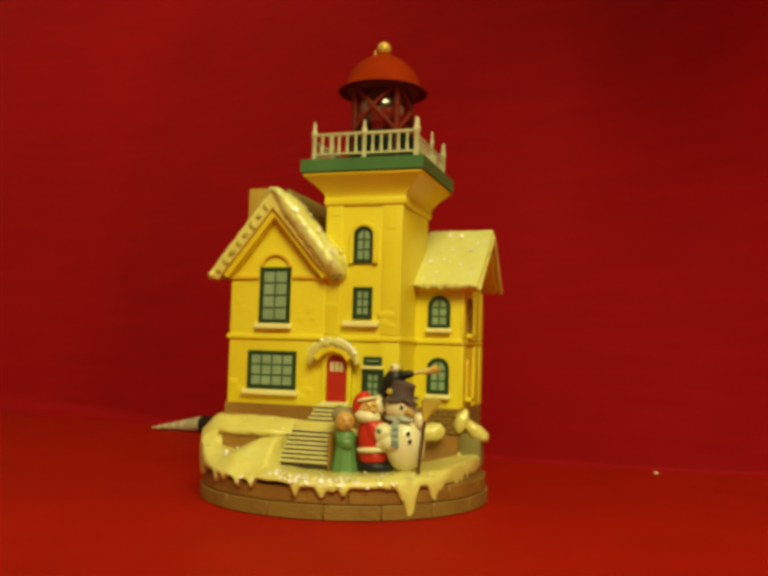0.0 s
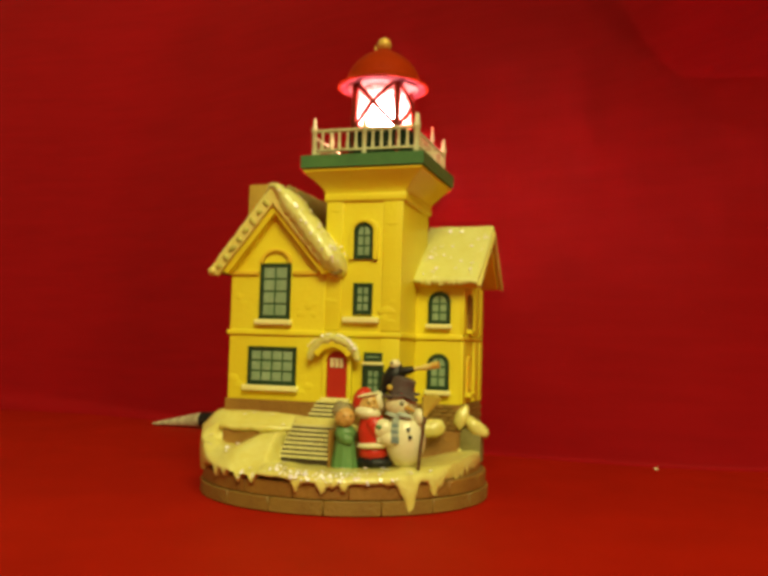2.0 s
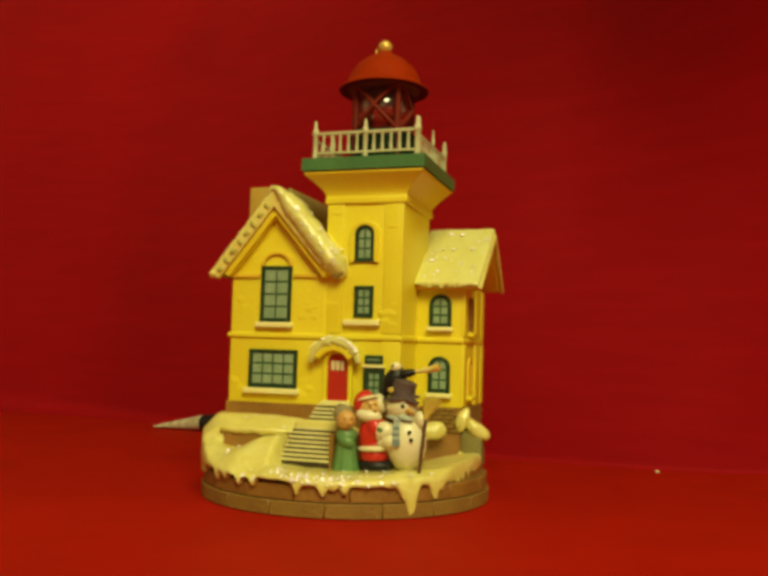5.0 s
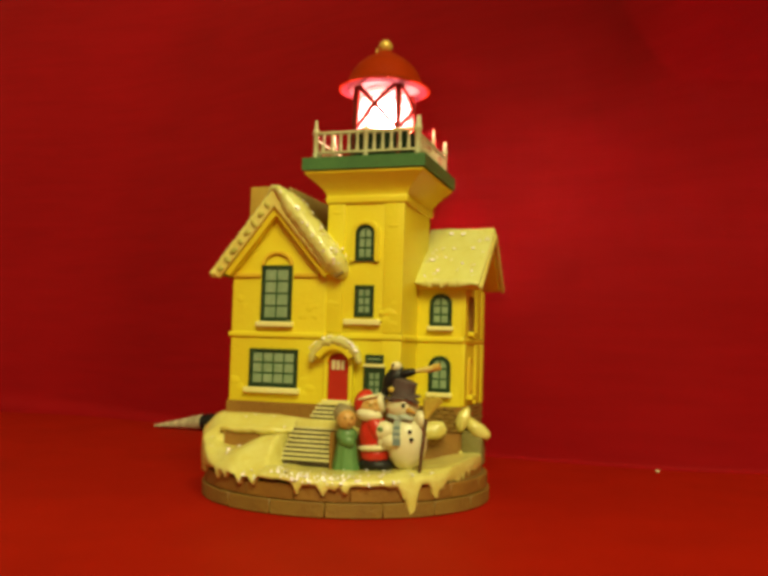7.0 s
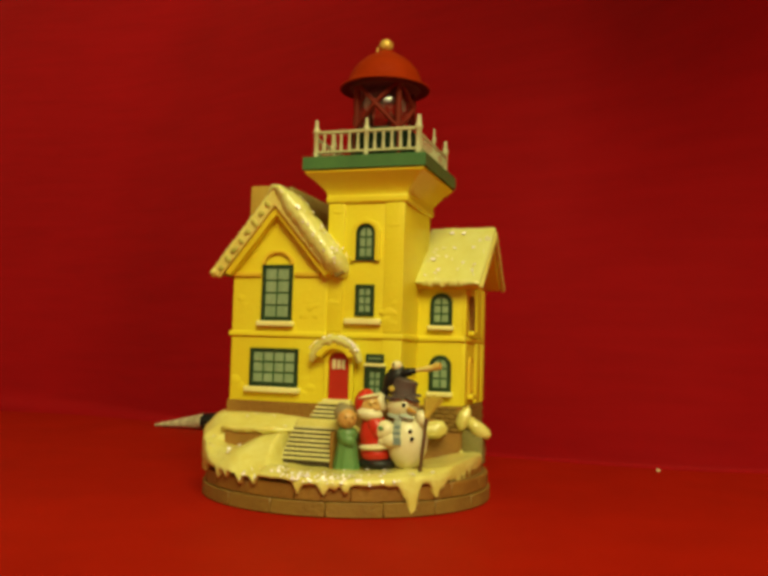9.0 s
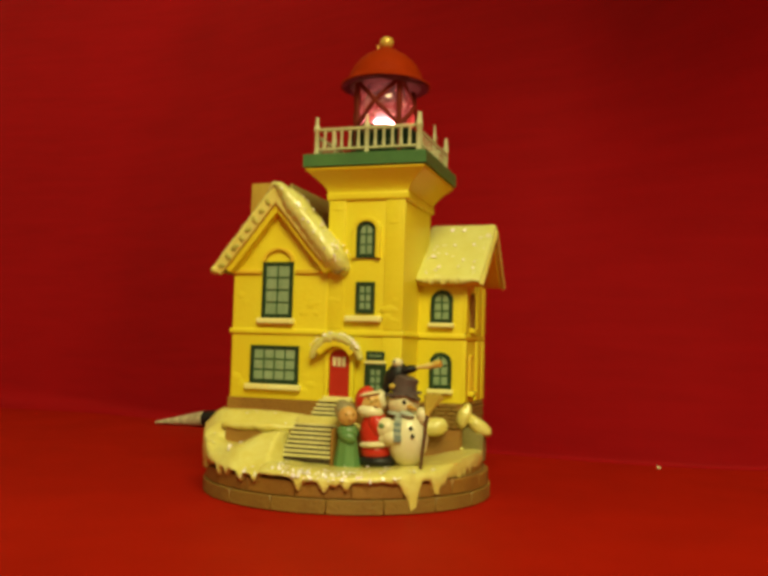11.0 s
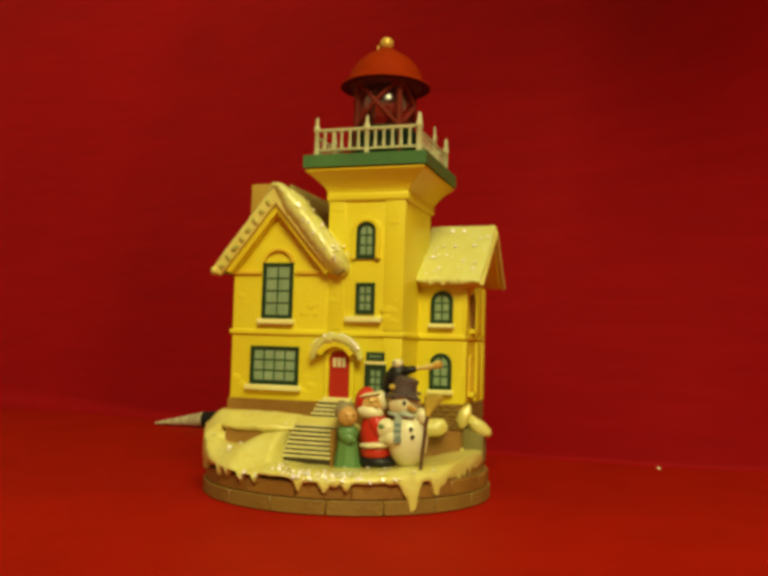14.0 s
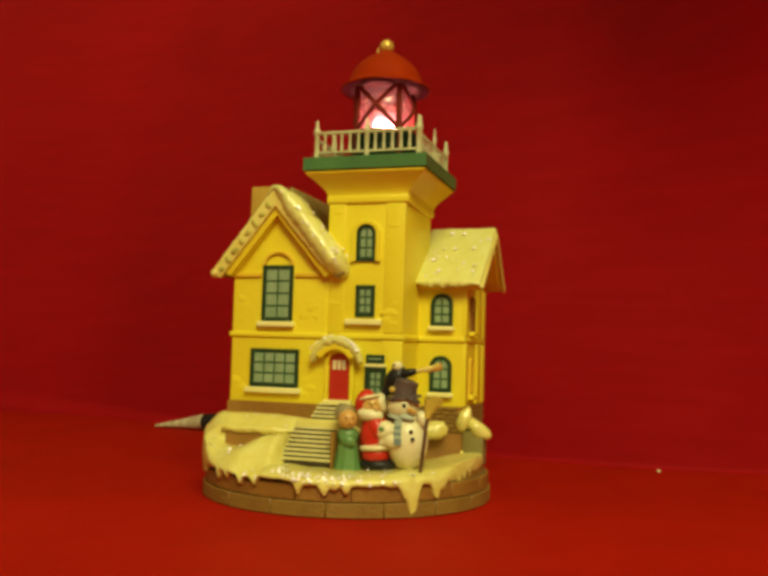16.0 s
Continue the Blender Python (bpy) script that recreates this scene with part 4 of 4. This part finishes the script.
figure("snowman", [WHITE, HATGREY, SCARF, BLACK, CARROT, GREENCOAT, STRAW, SCARFDARK], "white snowman with plum-grey hat and blue-grey scarf on the snow", "figurine", snowman)


def red_figure(bm):
    y = -0.0310
    ball(bm, (0.0100, y, 0.0245), (0.0050, 0.0044, 0.0075), 0, 18)
    ball(bm, (0.0106, y, 0.0182), (0.0050, 0.0046, 0.0036), 0, 16)
    ball(bm, (0.0112, y, 0.0150), (0.0062, 0.0050, 0.0026), 2, 16)
    ball(bm, (0.0108, y - 0.0008, 0.0205), (0.0058, 0.0050, 0.0014), 1, 16, (0, -4, 0))
    ball(bm, (0.0086, y, 0.0336), (0.0042, 0.0040, 0.0044), 3, 16)
    ball(bm, (0.0088, y - 0.0018, 0.0312), (0.0046, 0.0034, 0.0024), 1, 14, (0, 6, 0))
    ball(bm, (0.0062, y + 0.0004, 0.0352), (0.0034, 0.0040, 0.0044), 0, 14, (0, 20, 0))
    ball(bm, (0.0120, y + 0.0006, 0.0352), (0.0018, 0.0026, 0.0034), 1, 12, (0, -15, 0))
    ball(bm, (0.0082, y - 0.0004, 0.0368), (0.0042, 0.0042, 0.0009), 1, 14, (0, -12, 0))
    ball(bm, (0.0048, y, 0.0318), (0.0012, 0.0012, 0.0012), 1, 10)
    ball(bm, (0.0098, y - 0.0038, 0.0344), (0.0005, 0.0004, 0.0005), 2, 8)
    ball(bm, (0.0116, y - 0.0036, 0.0334), (0.0008, 0.0008, 0.0007), 3, 8)
    for cx, cy in ((0.0091, -0.0040), (0.0112, -0.0034)):
        rim = [(cx + 0.0009 * math.cos(a), y + cy, 0.0346 + 0.0009 * math.sin(a)) for a in (2 * math.pi * k / 12 for k in range(13))]
        for p, q in zip(rim, rim[1:]):
            tube(bm, p, q, 0.00022, 0.00022, 6, 4)
    ball(bm, (0.0118, y - 0.0030, 0.0268), (0.0028, 0.0022, 0.0042), 0, 12, (0, -28, 0))
    ball(bm, (0.0142, y - 0.0032, 0.0226), (0.0018, 0.0017, 0.0016), 1, 10)


figure("red_coated_figurine", [REDCOAT, WHITE, BLACK, SKIN, GOLD], "small moulded figure in red coat and cap", "figurine", red_figure)


def green_figure(bm):
    y = -0.0330
    fluted = []
    for k in range(6):
        t = k / 5
        r = 0.0046 - 0.0017 * t ** 0.8
        fluted.append([bm.verts.new((0.0012 + r * (1 + 0.07 * (1 - t) * math.cos(9 * a)) * math.cos(a), y + 0.9 * r * (1 + 0.07 * (1 - t) * math.cos(9 * a)) * math.sin(a), 0.0130 + 0.0112 * t)) for a in (2 * math.pi * i / 54 for i in range(54))])
    for p, q in zip(fluted, fluted[1:]):
        for i in range(54):
            bm.faces.new((p[i], p[(i + 1) % 54], q[(i + 1) % 54], q[i]))
    bm.faces.new(fluted[0][::-1])
    bm.faces.new(fluted[-1])
    ball(bm, (0.0012, y, 0.0238), (0.0037, 0.0034, 0.0034), 0, 16)
    ball(bm, (0.0022, y - 0.0026, 0.0226), (0.0030, 0.0018, 0.0020), 0, 12, (0, 20, 0))
    ball(bm, (0.0015, y - 0.0014, 0.0294), (0.0033, 0.0032, 0.0033), 1, 16)
    ball(bm, (0.0034, y - 0.0043, 0.0288), (0.0006, 0.0006, 0.0006), 1, 8)
    ball(bm, (-0.0003, y + 0.0006, 0.0311), (0.0036, 0.0036, 0.0031), 2, 16)
    ball(bm, (-0.0014, y + 0.0006, 0.0334), (0.0017, 0.0017, 0.0012), 2, 12)
    ball(bm, (0.0042, y - 0.0034, 0.0302), (0.0004, 0.0004, 0.0005), 3, 8)
    ball(bm, (0.0021, y - 0.0045, 0.0301), (0.0004, 0.0003, 0.0005), 3, 8)


figure("green_dressed_figurine", [GREENCOAT, BLUSH, GREYHAIR, BROWN], "small moulded figure in green dress with grey hair", "figurine", green_figure)


def bird(bm):
    y = -0.0280
    ball(bm, (0.0158, y, 0.0428), (0.0036, 0.0034, 0.0052), 0, 16, (0, 28, 0))
    ball(bm, (0.0190, y - 0.0002, 0.0450), (0.0050, 0.0024, 0.0015), 0, 14, (0, -14, 0))
    ball(bm, (0.0132, y - 0.0004, 0.0398), (0.0016, 0.0020, 0.0030), 0, 12, (0, 20, 0))
    ball(bm, (0.0166, y - 0.0010, 0.0474), (0.0019, 0.0018, 0.0017), 1, 14)
    ball(bm, (0.0160, y - 0.0026, 0.0478), (0.0004, 0.0003, 0.0004), 0, 8)
    tube(bm, (0.0205, y - 0.0004, 0.0456), (0.0270, y - 0.0010, 0.0467), 0.0005, 0.0008, 10, 2)
    tube(bm, (0.0264, y - 0.0010, 0.0465), (0.0300, y - 0.0013, 0.0474), 0.0010, 0.0011, 12, 2)
    tube(bm, (0.0296, y - 0.0013, 0.0473), (0.0317, y - 0.0014, 0.0478), 0.0013, 0.0012, 12, 3)


figure("penguin", [BLACK, WHITE, BRASS, GOLD], "black and white penguin with a gold telescope behind a hat", "figurine", bird)

broom = tagged(new("broom"), "brown-handled straw broom held beside the snowman", "broom")
part("handle", tube(B(), (0.0268, -0.0340, 0.0138), (0.0282, -0.0318, 0.0322), 0.00055, 0.00055, 10), DARKWOOD, broom)
bristle = B()
tube(bristle, (0.0280, -0.0318, 0.0308), (0.0284, -0.0316, 0.0330), 0.0009, 0.0012, 10)
for k in range(11):
    u = (k - 5) / 5
    tube(bristle, (0.0282 + 0.0006 * u, -0.0317, 0.0320), (0.0302 + 0.0028 * u, -0.0316 - 0.0006 * (k % 2), 0.0382 - 0.0008 * abs(u) - 0.0005 * (k % 3)), 0.0005, 0.0007, 7)
part("bristles", bristle, STRAW, broom, angle=75)

# ---- small things on the table ----
cord = tagged(new("power_plug"), "tapered white plug with black collar and cable on the red table", "plug")
A, D = Vector((-0.2030, 0.1700, 0.0012)), Vector((-0.1675, 0.1700, 0.0053))
part("sleeve", tube(B(), A, D, 0.0007, 0.0050, 20), CORD, cord, "tapered white sleeve")
part("collar", tube(B(), D, D + Vector((0.012, -0.002, 0.0006)), 0.0050, 0.0056, 20), BLACK, cord, "black collar")
part("cable", tube(B(), D + Vector((0.012, -0.002, 0.0006)), (-0.0500, 0.1200, 0.0022), 0.0022, 0.0022, 12), BLACK, cord, "black cable")
tagged(part("crumb", ball(B(), (0.1005, 0.1168, 0.0007), (0.0012, 0.0008, 0.0007), seg=8, tilt=(0, 10, 25)), WHITE), "tiny pale crumb lying on the red table", "crumb")

# the bulb's rise out of the drum stands in for brightening, from dark (0) to full light (1)
RISE = [(0, 0.0), (0.4, 0.06), (0.6, 0.16), (0.8, 0.32), (1.0, 0.55), (1.2, 0.70), (1.5, 0.80), (1.8, 1.0), (2.1, 1.0), (2.3, 0.95), (2.6, 0.80), (2.9, 0.65), (3.2, 0.54), (3.6, 0.28),
        (3.9, 0.08), (4.2, 0.04), (4.6, 0.0), (5.0, 0.0), (5.4, 0.08), (5.8, 0.28), (6.3, 0.67), (6.6, 0.85), (6.9, 1.0), (7.2, 1.0), (7.5, 0.80), (7.8, 0.70), (8.1, 0.56), (8.4, 0.34),
        (8.7, 0.14), (9.2, 0.03), (9.8, 0.0), (10.3, 0.06), (10.8, 0.28), (11.3, 0.65), (11.5, 0.80), (11.8, 1.0), (12.1, 1.0), (12.3, 0.90), (12.8, 0.65), (13.3, 0.42), (13.8, 0.08),
        (14.5, 0.0), (15.0, 0.0), (15.5, 0.06), (15.8, 0.30), (16.0, 0.50)]


def motions():
    walk(bulb, [(t, pose(0, 0, 0.1180 + 0.0161 * v)) for t, v in RISE])


motions()
